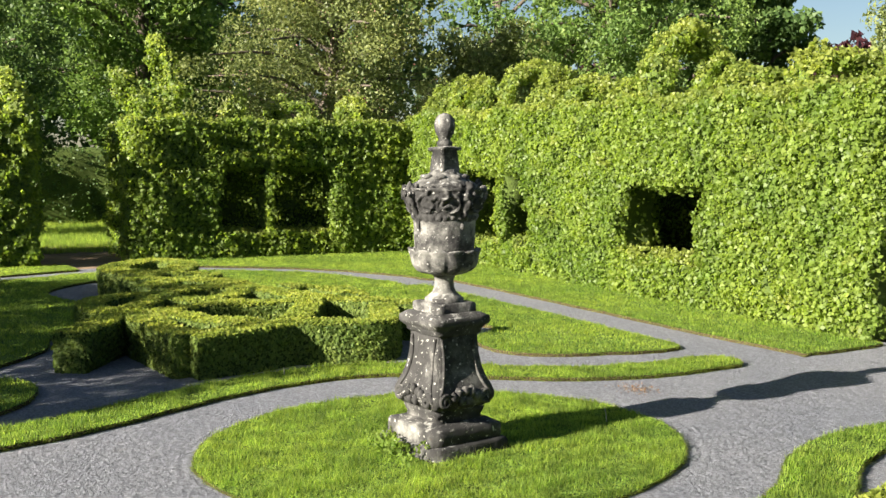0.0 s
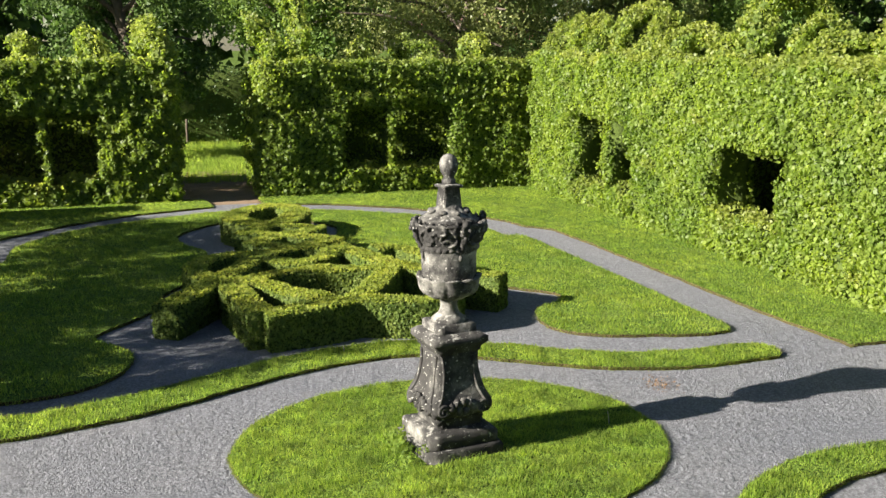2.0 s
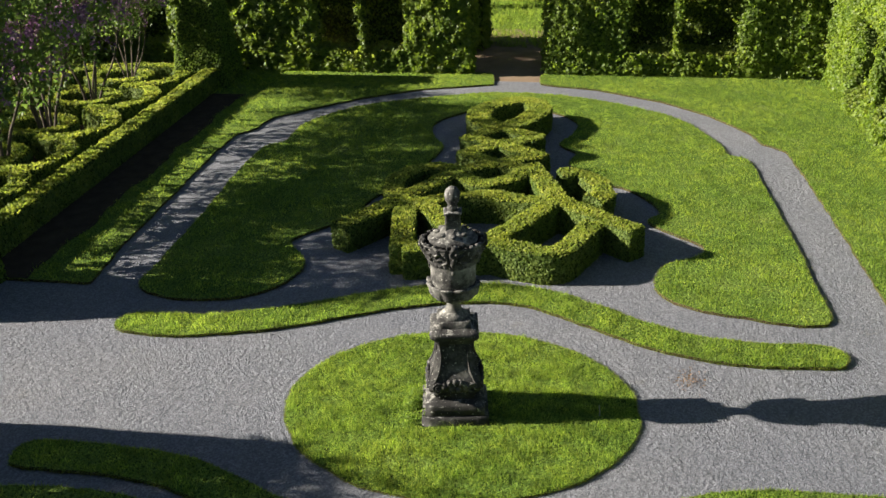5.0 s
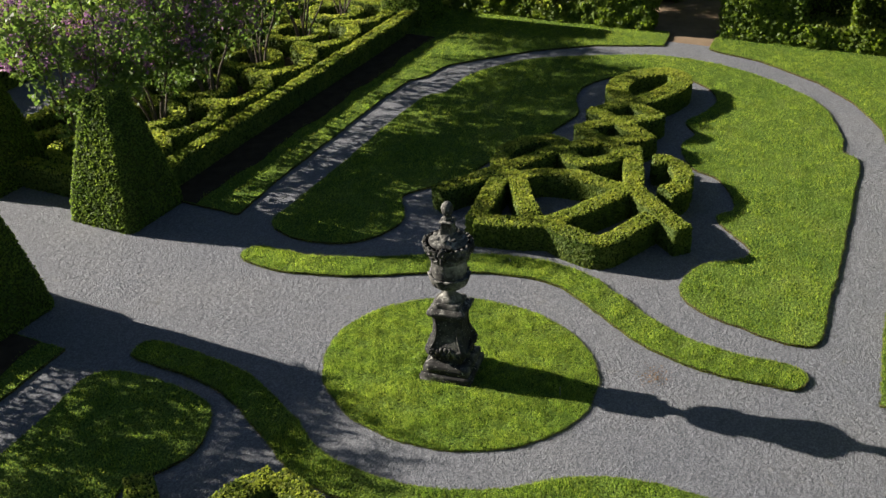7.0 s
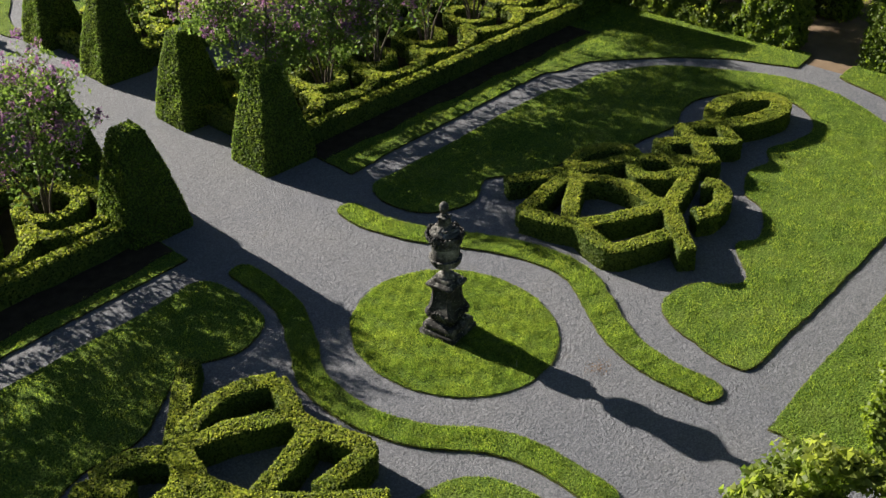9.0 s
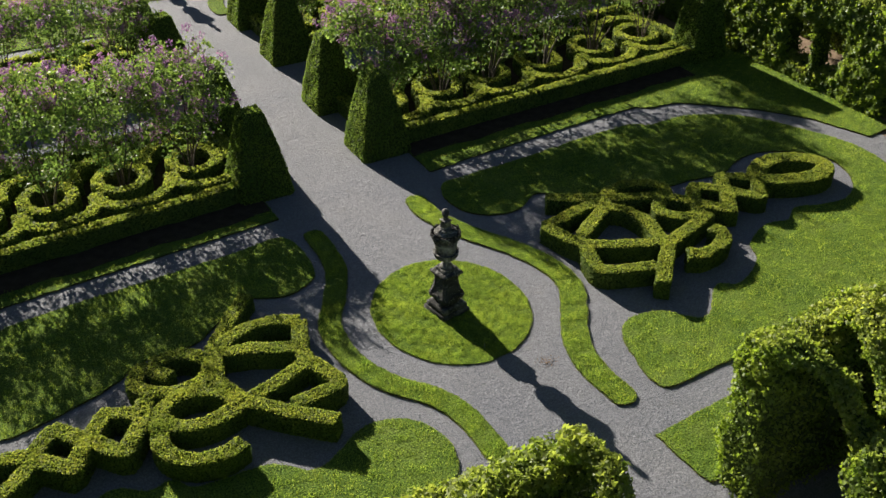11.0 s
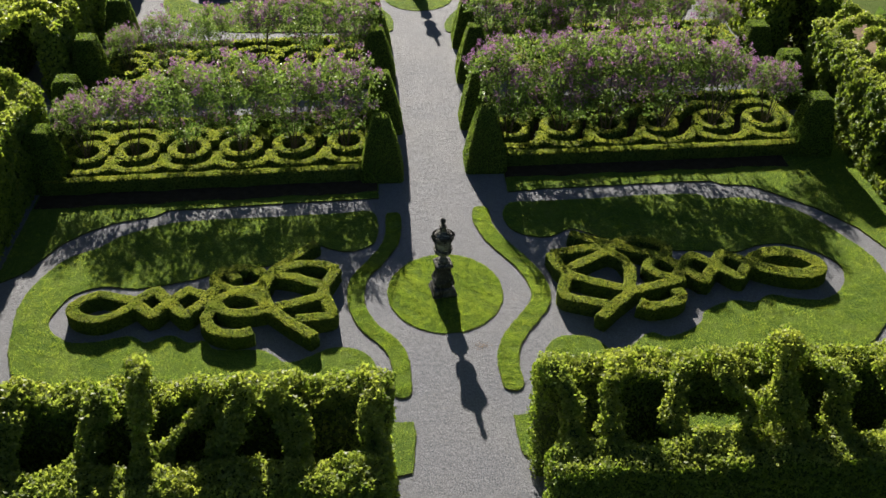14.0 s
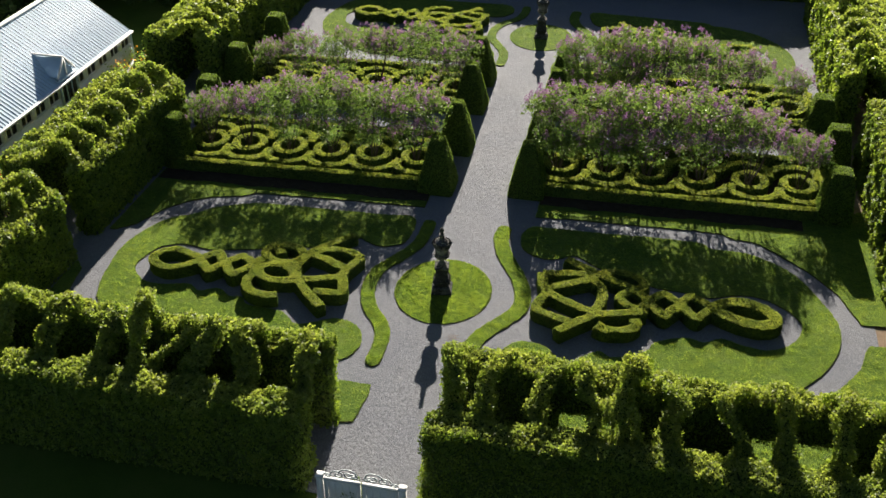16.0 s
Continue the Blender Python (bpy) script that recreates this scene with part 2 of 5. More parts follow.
def join(shells):
    verts, faces, at = [], [], 0
    for v, f in shells:
        verts.append(v), faces.append(f + at)
        at += len(v)
    return np.concatenate(verts), np.concatenate(faces)


def grid_faces(rows, cols, wrap=False):
    a = np.arange(rows * cols).reshape(rows, cols)
    if wrap:
        a = np.concatenate([a, a[:, :1]], 1)
    p, q, r, s = a[:-1, :-1].ravel(), a[:-1, 1:].ravel(), a[1:, 1:].ravel(), a[1:, :-1].ravel()
    return np.concatenate([np.stack([p, q, r], 1), np.stack([p, r, s], 1)])


def block(x0, x1, y0, y1, z0, z1, step=0.3, amp=0.06, round_=0.12, seed=1, taper=0.0):
    """A clipped block of foliage: rounded edges, an uneven surface; taper narrows it towards the top."""
    lo, hi = np.array([x0, y0, z0], float), np.array([x1, y1, z1], float)
    shells = []
    for axis in range(3):
        u, v = [a for a in range(3) if a != axis]
        nu, nv = (max(2, int(np.ceil((hi[a] - lo[a]) / step)) + 1) for a in (u, v))
        for side in (0, 1):
            if axis == 2 and side == 0 and z0 <= 0.02:
                continue
            g = np.zeros((nu, nv, 3))
            g[..., u] = np.linspace(lo[u], hi[u], nu)[:, None]
            g[..., v] = np.linspace(lo[v], hi[v], nv)[None, :]
            g[..., axis] = hi[axis] if side else lo[axis]
            f = grid_faces(nu, nv)
            if (axis == 1) != bool(side):
                f = f[:, ::-1]
            shells.append((g.reshape(-1, 3), f))
    p, f = join(shells)
    p, same = np.unique(np.round(p, 5), axis=0, return_inverse=True)
    f = same.ravel()[f]
    r = min(round_, 0.45 * (hi - lo).min())
    inner_lo, inner_hi = lo + r, hi - r
    inner_lo[2] = z0 if z0 <= 0.02 else inner_lo[2]
    q = np.clip(p, inner_lo, inner_hi)
    d = p - q
    ln = np.linalg.norm(d, axis=1, keepdims=True)
    p = np.where(ln > r, q + d / np.maximum(ln, 1e-6) * r, p)
    if taper:
        k = 1 - taper * np.clip((p[:, 2:3] - z0) / (z1 - z0), 0, 1) ** 1.35
        mid = (lo + hi) / 2
        p[:, :2] = mid[:2] + (p[:, :2] - mid[:2]) * k
    lift = np.clip((p[:, 2:3] - z0) / 0.2, 0.25, 1)
    return p + wobble(p, 0.9, seed) * amp * lift + wobble(p, 0.3, seed + 9) * amp * 0.5 * lift, f


def resample(points, step, closed=False):
    """A smooth line (Catmull-Rom) through control points, cut to even steps."""
    p = np.array(points, float)
    n = len(p)
    fine = []
    for i in range(n if closed else n - 1):
        if closed:
            a, b, c, d = p[(i - 1) % n], p[i], p[(i + 1) % n], p[(i + 2) % n]
        else:
            a, b, c, d = p[max(i - 1, 0)], p[i], p[i + 1], p[min(i + 2, n - 1)]
        for t in np.linspace(0, 1, 12, endpoint=False):
            fine.append(0.5 * (2 * b + (c - a) * t + (2 * a - 5 * b + 4 * c - d) * t**2 + (3 * b - a - 3 * c + d) * t**3))
    fine.append(p[0] if closed else p[-1])
    fine = np.array(fine)
    s = np.r_[0, np.cumsum(np.linalg.norm(np.diff(fine, axis=0), axis=1))]
    k = max(2, int(s[-1] / step) + 1)
    even = np.linspace(0, s[-1], k + (1 if closed else 0))
    line = np.stack([np.interp(even, s, fine[:, a]) for a in range(fine.shape[1])], 1)
    return line[:-1] if closed else line


def straight(points, step):
    p = np.array(points, float)
    s = np.r_[0, np.cumsum(np.linalg.norm(np.diff(p, axis=0), axis=1))]
    even = np.linspace(0, s[-1], max(2, int(s[-1] / step) + 1))
    return np.stack([np.interp(even, s, p[:, a]) for a in range(p.shape[1])], 1)


def clipped_line(line, width, height, amp=0.025, seed=1, closed=False, z0=0.0, cut=0.022):
    """A low hedge swept along a line on the ground: upright sides, flat top, softly rounded edges."""
    line = np.asarray(line)[:, :2]
    d = np.roll(line, -1, 0) - np.roll(line, 1, 0) if closed else np.gradient(line, axis=0)
    d /= np.maximum(np.linalg.norm(d, axis=1, keepdims=True), 1e-6)
    side = np.stack([-d[:, 1], d[:, 0]], 1)
    w, h = width / 2, height
    prof = np.array([(-w, 0), (-w, h * 0.33), (-w, h * 0.66), (-w, h - cut), (-w + cut, h), (-w / 3, h), (w / 3, h), (w - cut, h), (w, h - cut), (w, h * 0.66), (w, h * 0.33), (w, 0)])
    n, k = len(line), len(prof)
    v = np.zeros((n, k, 3))
    v[..., :2] = line[:, None] + side[:, None] * prof[None, :, :1]
    v[..., 2] = z0 + prof[None, :, 1]
    f = grid_faces(n, k)[:, ::-1]
    if closed:
        a = np.arange(n * k).reshape(n, k)
        last, first = a[-1], a[0]
        f = np.concatenate([f, np.stack([last[:-1], first[1:], last[1:]], 1), np.stack([last[:-1], first[:-1], first[1:]], 1)])
        v = v.reshape(-1, 3)
    else:
        caps = []
        for row, flip in ((0, False), (n - 1, True)):
            ids = row * k + np.arange(k)
            fan = np.stack([np.full(k - 2, ids[0]), ids[1:-1], ids[2:]], 1)
            caps.append(fan[:, ::-1] if flip else fan)
        f, v = np.concatenate([f, *caps]), v.reshape(-1, 3)
    lift = np.clip((v[:, 2:3] - z0) / 0.15, 0.2, 1)
    return v + wobble(v, 0.5, seed) * amp * lift, f


def arch(points, width, thick, seed=1, amp=0.1):
    """A leafy rib along a line in space, about width along x or across it, thick in section."""
    line = resample(points, 0.2)
    d = np.gradient(line, axis=0)
    d /= np.linalg.norm(d, axis=1, keepdims=True)
    flat = np.cross(line[-1] - line[0], (0, 0, 1.0))
    flat /= np.linalg.norm(flat)
    up = np.cross(flat, d)
    a = np.linspace(0, 2 * np.pi, 10, endpoint=False)
    v = line[:, None] + (np.cos(a)[None, :, None] * flat * width / 2 + np.sin(a)[None, :, None] * up[:, None] * thick / 2)
    f = grid_faces(len(line), 10, True)[:, ::-1]
    v = v.reshape(-1, 3)
    return v + wobble(v, 0.8, seed) * amp + wobble(v, 0.4, seed + 5) * amp * 0.5, f


def scatter(shell, density, seed, favour=None):
    v, f = shell
    a, b, c = v[f[:, 0]], v[f[:, 1]], v[f[:, 2]]
    n = np.cross(b - a, c - a)
    area = np.linalg.norm(n, axis=1)
    full = area.copy()
    if favour:
        area = area * favour((a + b + c) / 3, n / np.maximum(area, 1e-9)[:, None])
    r = np.random.default_rng(seed)
    count = int(area.sum() / 2 * density)
    pick = r.choice(len(f), count, p=area / area.sum())
    s, t = r.random(count), r.random(count)
    flip = s + t > 1
    s[flip], t[flip] = 1 - s[flip], 1 - t[flip]
    p = a[pick] + s[:, None] * (b - a)[pick] + t[:, None] * (c - a)[pick]
    return p, n[pick] / np.maximum(full[pick], 1e-9)[:, None], r


def unit(a):
    return a / np.maximum(np.linalg.norm(a, axis=1, keepdims=True), 1e-9)


def leaf_quads(p, n, r, size, wide=0.6, droop=0.6, loose=0.75, out=0.03, lift=0.0, stand=2.4):
    """Small folded leaves at places p, facing roughly along n; broad ones (wide near 1) are single triangles."""
    k = len(p)
    n = unit(n + np.array([0, 0, lift]) * (np.abs(n[:, 2:3]) < 0.6)) if lift else n      # leaves on a wall hang like shingles
    face = unit(n + loose * (1 + stand * np.clip(n[:, 2:3], 0, 1)) * r.normal(size=(k, 3)))      # shoots on a top stand more upright
    way = r.normal(size=(k, 3)) + np.array([0, 0, -droop])
    way = unit(way - face * (way * face).sum(1, keepdims=True))
    side = np.cross(face, way)
    ln = size * (0.65 + 0.7 * r.random((k, 1)))
    base = p + n * (0.25 * ln + out * r.random((k, 1))) - way * ln * 0.5
    if wide > 0.95:
        w = ln * 0.45
        v = np.stack([base - side * w, base + side * w, base + way * ln * 1.15], 1)
        return v.reshape(-1, 3), np.arange(3 * k).reshape(k, 3)
    fold = face * ln * 0.12
    v = np.stack([base, base + way * ln * 0.45 + side * ln * wide / 2 + fold, base + way * ln, base + way * ln * 0.45 - side * ln * wide / 2 + fold], 1)
    return v.reshape(-1, 3), np.arange(4 * k).reshape(k, 4)


def part(name, me, parent, label="", kind=""):
    ob = new(name, me)
    ob.parent = parent
    return tagged(ob, label, kind=kind)


def hedge(name, shells, label, category, density, leaf, mat, core=None, seed=1, group="", wide=0.6, droop=0.6, loose=0.5, out=0.04, kind="", favour=None, lift=0.0, puff=0.0, stand=2.4, shoots=None):
    """A clipped plant. shells: one shell, or (part name, shell) pairs that become its parts, each with its own leaves."""
    whole = len(shells) == 1
    ob = None if whole else tagged(new(name), label, category, group, kind)
    for n, item in enumerate(shells):
        nm, shell = (name, item) if whole else item
        inner = shell[0]
        if nm == "rib":                # thin woody core within loose leaves
            rows = inner.reshape(-1, 10, 3)
            inner = (rows.mean(1, keepdims=True) + 0.35 * (rows - rows.mean(1, keepdims=True))).reshape(-1, 3)
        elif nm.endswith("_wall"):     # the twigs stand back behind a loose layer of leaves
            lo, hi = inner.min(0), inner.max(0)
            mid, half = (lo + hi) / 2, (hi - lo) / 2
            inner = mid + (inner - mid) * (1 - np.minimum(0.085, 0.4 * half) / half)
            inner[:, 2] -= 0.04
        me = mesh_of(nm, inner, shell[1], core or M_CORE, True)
        piece = tagged(new(name, me), label, category, group, kind) if whole else part(nm, me, ob)
        p, nn, r = scatter(shell, density * 0.72, seed * 50 + n, favour)
        low = p[:, 2] > 0.0
        if nm == "rib":
            p = p - nn * (0.12 * r.random((len(p), 1)))
        elif nm.endswith("_wall"):
            p = p - nn * (0.09 * r.random((len(p), 1)) ** 1.5)
        if puff:                       # sprays of leaves stand proud of hollows
            p = p + nn * (puff * (wobble(p, 0.3, seed + 71)[:, :1] + 0.6 * wobble(p, 0.13, seed + 72)[:, :1]))
        if shoots:                     # young shoots on the top, coloured lighter than the sides as if sunlit
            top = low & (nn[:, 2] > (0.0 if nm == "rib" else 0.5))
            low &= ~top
            part("sunlit_young_growth", mesh_of("sunlit_young_growth", *leaf_quads(p[top], nn[top], r, leaf * 1.17, wide, droop, loose, out, lift, stand), shoots), piece, "yellow-green young shoots, coloured lighter as if sunlit", "stuff")
        part("foliage", mesh_of("foliage", *leaf_quads(p[low], nn[low], r, leaf * 1.17, wide, droop, loose, out, lift, stand), mat), piece, kind="stuff")
        ob = ob or piece
    return ob


def outline_slab(points, top, step=0.25, closed_curve=True):
    """A flat raised slab with the outline given (smooth through its points), as triangles, and its top alone."""
    line = resample(points, step, True) if closed_curve else np.array(points, float)
    bm = bmesh.new()
    ring = [bm.verts.new((x, y, top)) for x, y in line]
    edges = [bm.edges.new((ring[i], ring[(i + 1) % len(ring)])) for i in range(len(ring))]
    bmesh.ops.triangle_fill(bm, use_beauty=True, use_dissolve=False, edges=edges, normal=(0, 0, 1))
    bm.verts.index_update()
    v = np.array([q.co[:] for q in bm.verts])
    f = np.array([[q.index for q in face.verts] for face in bm.faces])
    bm.free()
    nrm = np.cross(v[f[:, 1]] - v[f[:, 0]], v[f[:, 2]] - v[f[:, 0]])[:, 2] < 0
    f[nrm] = f[nrm][:, ::-1]
    k = len(line)
    area = 0.5 * np.sum(line[:, 0] * np.roll(line[:, 1], -1) - np.roll(line[:, 0], -1) * line[:, 1])
    low = v[:k].copy()
    low[:, 2] = -0.02
    low[:, :2] = v[:k, :2]
    i, j = np.arange(k), (np.arange(k) + 1) % k
    walls = np.concatenate([np.stack([i, k + i, k + j], 1), np.stack([i, k + j, j], 1)])
    walls += (len(v) - k) * (walls >= k)
    if area < 0:
        walls = walls[:, ::-1]
    return (np.concatenate([v, low]), walls), (v, f)


def blades(shell, density, height, width, seed, clear=None, bare=None):
    p, n, r = scatter(shell, density * 0.8, seed)
    if bare:                           # thins out over the last hand's width towards bare soil
        p = p[p[:, 1] < bare(p[:, 0]) + 0.12 * r.random(len(p)) ** 2]
    if clear:                          # trodden and trimmed short about a foot that stands there: x, y, half width, turn
        c, s = math.cos(radians(clear[3])), math.sin(radians(clear[3]))
        u, w = p[:, 0] - clear[0], p[:, 1] - clear[1]
        p = p[np.maximum(np.abs(c * u + s * w), np.abs(c * w - s * u)) > clear[2] + 0.05 * r.random(len(p))]
    width *= 1.12
    k = len(p)
    a = r.random(k) * 6.28
    tuft = wobble(np.c_[p[:, :2], 0 * a], 0.35, seed + 3)[:, 0]
    h = height * (0.5 + 0.9 * r.random(k)) * (1 + 0.6 * np.clip(tuft, -1, 1))
    side = np.stack([np.cos(a), np.sin(a), 0 * a], 1) * width / 2
    lean = np.stack([np.cos(a + 1.5), np.sin(a + 1.5), 0 * a], 1) * (h * (0.2 + 0.6 * r.random(k)))[:, None] + r.normal(size=(k, 3)) * 0.004
    tip = p + lean
    tip[:, 2] = p[:, 2] + h
    v = np.stack([p - side, p + side, tip], 1).reshape(-1, 3)
    return v, np.arange(3 * k).reshape(k, 3)


def rim_blades(rim, density, height, width, seed):
    """Blades that hang over the cut edge."""
    p, n, r = scatter(rim, density * 3.0, seed + 1)
    k = len(p)
    h = height * (0.5 + 0.8 * r.random((k, 1)))
    side = np.stack([-n[:, 1], n[:, 0], 0 * h[:, 0]], 1) * width / 2
    tip = p + n * h * (0.25 + 0.6 * r.random((k, 1))) + r.normal(size=(k, 3)) * 0.008
    tip[:, 2] = p[:, 2] + h[:, 0] * (r.random(k) - 0.15)
    return np.stack([p - side, p + side, tip], 1).reshape(-1, 3), np.arange(3 * k).reshape(k, 3)


def lawn(name, points, label, density=700, height=0.045, width=0.014, seed=1, top=0.04, closed_curve=True, move=None, category="lawn", clear=None, bare=None):
    if move:
        points = [move(x, y) for x, y in points]
    outline = resample(points, 0.12, True) if closed_curve else straight([*points, points[0]], 0.12)[:-1]
    flat = np.c_[outline, np.zeros(len(outline))]
    outline = outline + (wobble(flat, 0.5, seed)[:, :2] + wobble(flat, 0.2, seed + 1)[:, :2]) * 0.011      # a worn, uneven rim
    rim, upper = outline_slab([tuple(p) for p in outline], top, closed_curve=False)
    ob = tagged(new(name, mesh_of(name, *upper, M_TURF)), label, category, kind="structure")
    part("cut_edge", mesh_of("cut_edge", *rim, M_EDGE), ob, "brown cut turf edge")
    if density:
        part("grass_blades", mesh_of("grass_blades", *join([blades(upper, density, height, width, seed, clear, bare), rim_blades(rim, density, height, width, seed)]), M_GRASS), ob, kind="stuff")
        part("dry_rim", mesh_of("dry_rim", *rim_blades(rim, density * 0.26, height * 1.1, width * 1.2, seed + 5), M_STRAW), ob, "straw-coloured dry grass along the cut edge", "stuff")
    return ob


def strip_lawn(name, points, width, label, density, seed, top=0.04, move=None):
    if move:
        points = [move(x, y) for x, y in points]
    line = resample(points, 0.15)
    d = np.gradient(line, axis=0)
    d /= np.linalg.norm(d, axis=1, keepdims=True)
    side = np.stack([-d[:, 1], d[:, 0]], 1) * width / 2
    turn = np.linspace(0, np.pi, 7)[1:-1]
    cap = lambda c, s, w: [c + s * np.cos(a) + w * np.sin(a) * width / 2 for a in turn]
    ring = [*(line + side), *cap(line[-1], side[-1], d[-1]), *(line - side)[::-1], *cap(line[0], -side[0], -d[0])]
    return lawn(name, [tuple(p) for p in ring], label, density, 0.035, 0.007, seed, top, False)


# ---- ground, gravel and lawns ----
def sheet(name, x0, x1, y0, y1, z, mat, label, category, cells=1):
    xs, ys = np.linspace(x0, x1, cells + 1), np.linspace(y0, y1, cells + 1)
    g = np.stack(np.meshgrid(xs, ys, indexing="ij"), -1).reshape(-1, 2)
    v = np.c_[g, np.full(len(g), z)]
    return tagged(new(name, mesh_of(name, v, grid_faces(cells + 1, cells + 1), mat)), label, category, kind="structure")


M_MEADOW = plain_material("meadow", [(0.045, 0.075, 0.012), (0.075, 0.12, 0.018), (0.11, 0.14, 0.03)], 0.25, 0.95, 0.6, 0.04, 30.0)
sheet("ground", -900, 900, -900, 900, -0.06, M_MEADOW, "rough green meadow around the garden", "ground")
sheet("gravel_path", -17.4, 15.2, -10.4, 36, 0.0, M_GRAVEL, "raked light grey gravel paths of the garden", "path", 8)
sheet("south_path", -1.3, 1.55, -16, -10.4, -0.004, M_GRAVEL, "gravel path leading out through the white gate", "path", 2)
sheet("planting_bed", -20.3, -17.4, -8, 36, -0.01, M_SOIL, "dark soil between greenhouse and hedge", "soil", 2)
# bare earth under the hornbeam walks and through the east gap
sheet("earth_walk", 15.2, 22.0, -11, 34, -0.02, M_EARTH, "trodden brown earth under the hornbeam hedge", "ground", 4)

CENTRE2 = 25.2                        # the second urn stands this far along the axis


def north(x, y):
    """The mirror garden at the far end."""
    return x, CENTRE2 - y


ISLAND_X, ISLAND_Y = 1.76, 2.0        # half widths


def island(name, cx, cy, density, seed):
    ring = [(cx + ISLAND_X * math.cos(a), cy + ISLAND_Y * math.sin(a)) for a in np.linspace(0, 2 * math.pi, 96, endpoint=False)]
    return lawn(name, ring, "oval island of mown grass under the stone urn", density, 0.034, 0.005, seed, 0.02, False, clear=(cx - 0.075, cy + 0.055, 0.375, 9))


island("island_lawn", 0.04, 0.0, 9000, 3)
island("island_lawn_north", 0.1, CENTRE2, 1200, 4)

STRIP_E = [(1.52, 4.55), (1.5, 3.95), (1.68, 3.2), (2.05, 2.35), (2.62, 1.3), (2.95, 0.15), (2.86, -0.7), (2.42, -1.45), (1.95, -2.17), (1.69, -2.85), (1.62, -3.5), (1.67, -4.25)]
STRIP_W = [(-1.5, 4.35), (-1.5, 3.5), (-1.65, 2.6), (-2.15, 1.6), (-2.63, 0.7), (-2.66, -0.6), (-2.25, -1.67), (-1.66, -2.45), (-1.4, -3.3), (-1.38, -4.45)]
strip_lawn("strip_lawn", STRIP_E, 0.58, "narrow S-curved ribbon of mown grass beside the gravel", 5200, 5)
strip_lawn("strip_lawn", STRIP_W, 0.5, "narrow S-curved ribbon of mown grass beside the gravel", 5200, 6)
strip_lawn("strip_lawn", STRIP_E, 0.58, "narrow S-curved ribbon of mown grass beside the gravel", 700, 7, move=north)
strip_lawn("strip_lawn", STRIP_W, 0.5, "narrow S-curved ribbon of mown grass beside the gravel", 700, 8, move=north)

LAWN_E = [(2.55, -4.45), (3.9, -4.5), (5.6, -4.46), (7.9, -4.36), (9.3, -4.25), (9.62, -3.92), (10.4, -3.8), (11.9, -3.2), (12.85, -2.3), (13.5, -1.3), (13.9, -0.2), (13.95, 1.1), (13.4, 2.5), (12.6, 3.9),
          (11.6, 4.65), (10.8, 4.95), (9.6, 4.98), (9.2, 5.28), (7.6, 5.3), (5.2, 5.15), (3.5, 5.08), (2.6, 5.0), (2.28, 4.4), (2.36, 3.6), (2.7, 3.1), (3.2, 2.88), (3.75, 2.9), (4.4, 3.3), (4.8, 3.15),
          (5.6, 2.6), (6.6, 2.4), (7.5, 1.9), (8.6, 1.8), (9.5, 1.65), (10.4, 2.0), (11.4, 2.05), (12.35, 1.4), (12.72, 0.6), (12.4, -0.3), (11.6, -0.95), (10.7, -0.88), (10.0, -0.66), (9.4, -1.0),
          (8.7, -0.9), (7.8, -1.35), (7.4, -2.0), (6.4, -2.5), (5.85, -2.3), (4.86, -3.1), (4.15, -2.46), (3.45, -2.3), (2.95, -2.55), (2.65, -3.2)]
LAWN_W = [(-2.2, 4.62), (-3.6, 4.58), (-5.6, 4.5), (-7.8, 4.4), (-9.0, 4.25), (-10.4, 3.6), (-11.1, 2.9), (-12.0, 2.25), (-12.6, 1.0), (-12.78, -0.2), (-12.6, -1.6), (-12.35, -2.6), (-11.9, -3.4), (-10.6, -4.2),
          (-8.0, -4.5), (-5.0, -4.6), (-2.6, -4.65), (-2.05, -3.7), (-2.4, -2.8), (-3.1, -2.5), (-3.6, -2.65), (-4.55, -3.1), (-5.3, -2.55), (-6.6, -2.45), (-7.0, -2.05), (-7.46, -2.08), (-8.05, -1.72),
          (-8.67, -2.02), (-9.2, -1.7), (-10.1, -1.92), (-10.8, -1.92), (-11.4, -1.5), (-11.68, -0.95), (-11.6, -0.3), (-11.25, 0.42), (-10.45, 0.75), (-9.3, 0.62), (-7.6, 1.05), (-6.6, 1.6), (-5.5, 1.62), (-4.7, 2.15),
          (-4.0, 2.68), (-3.4, 2.4), (-2.8, 2.33), (-2.1, 2.9)]
lawn("lawn_east", LAWN_E, "mown lawn cut out round the clipped box knot", 2000, 0.034, 0.009, 11)
lawn("lawn_west", LAWN_W, "mown lawn cut out round the clipped box knot", 2000, 0.034, 0.009, 12)
lawn("lawn_north_east", LAWN_E, "mown lawn cut out round the clipped box knot", 300, 0.04, 0.018, 13, move=north)
lawn("lawn_north_west", LAWN_W, "mown lawn cut out round the clipped box knot", 300, 0.04, 0.018, 14, move=north)

BORDER_SE = [(1.52, -5.5), (3.2, -5.35), (6.1, -5.26), (8.6, -5.16), (10.1, -5.03), (10.3, -4.68), (11.06, -4.53), (12.4, -3.8), (13.45, -2.85), (14.45, -1.3), (14.85, 0.05), (15.95, 0.1), (15.95, -6.9), (8.0, -7.1), (1.6, -6.95)]
BORDER_NE = [(14.75, 1.2), (14.15, 2.85), (13.2, 4.15), (12.1, 5.15), (11.3, 5.8), (10.35, 5.88), (10.05, 6.17), (8.8, 6.17), (6.5, 6.05), (3.8, 5.92), (2.6, 5.75), (2.6, 7.7), (8.0, 7.9), (13.4, 8.05), (14.9, 8.6), (15.7, 9.2), (15.9, 1.3)]
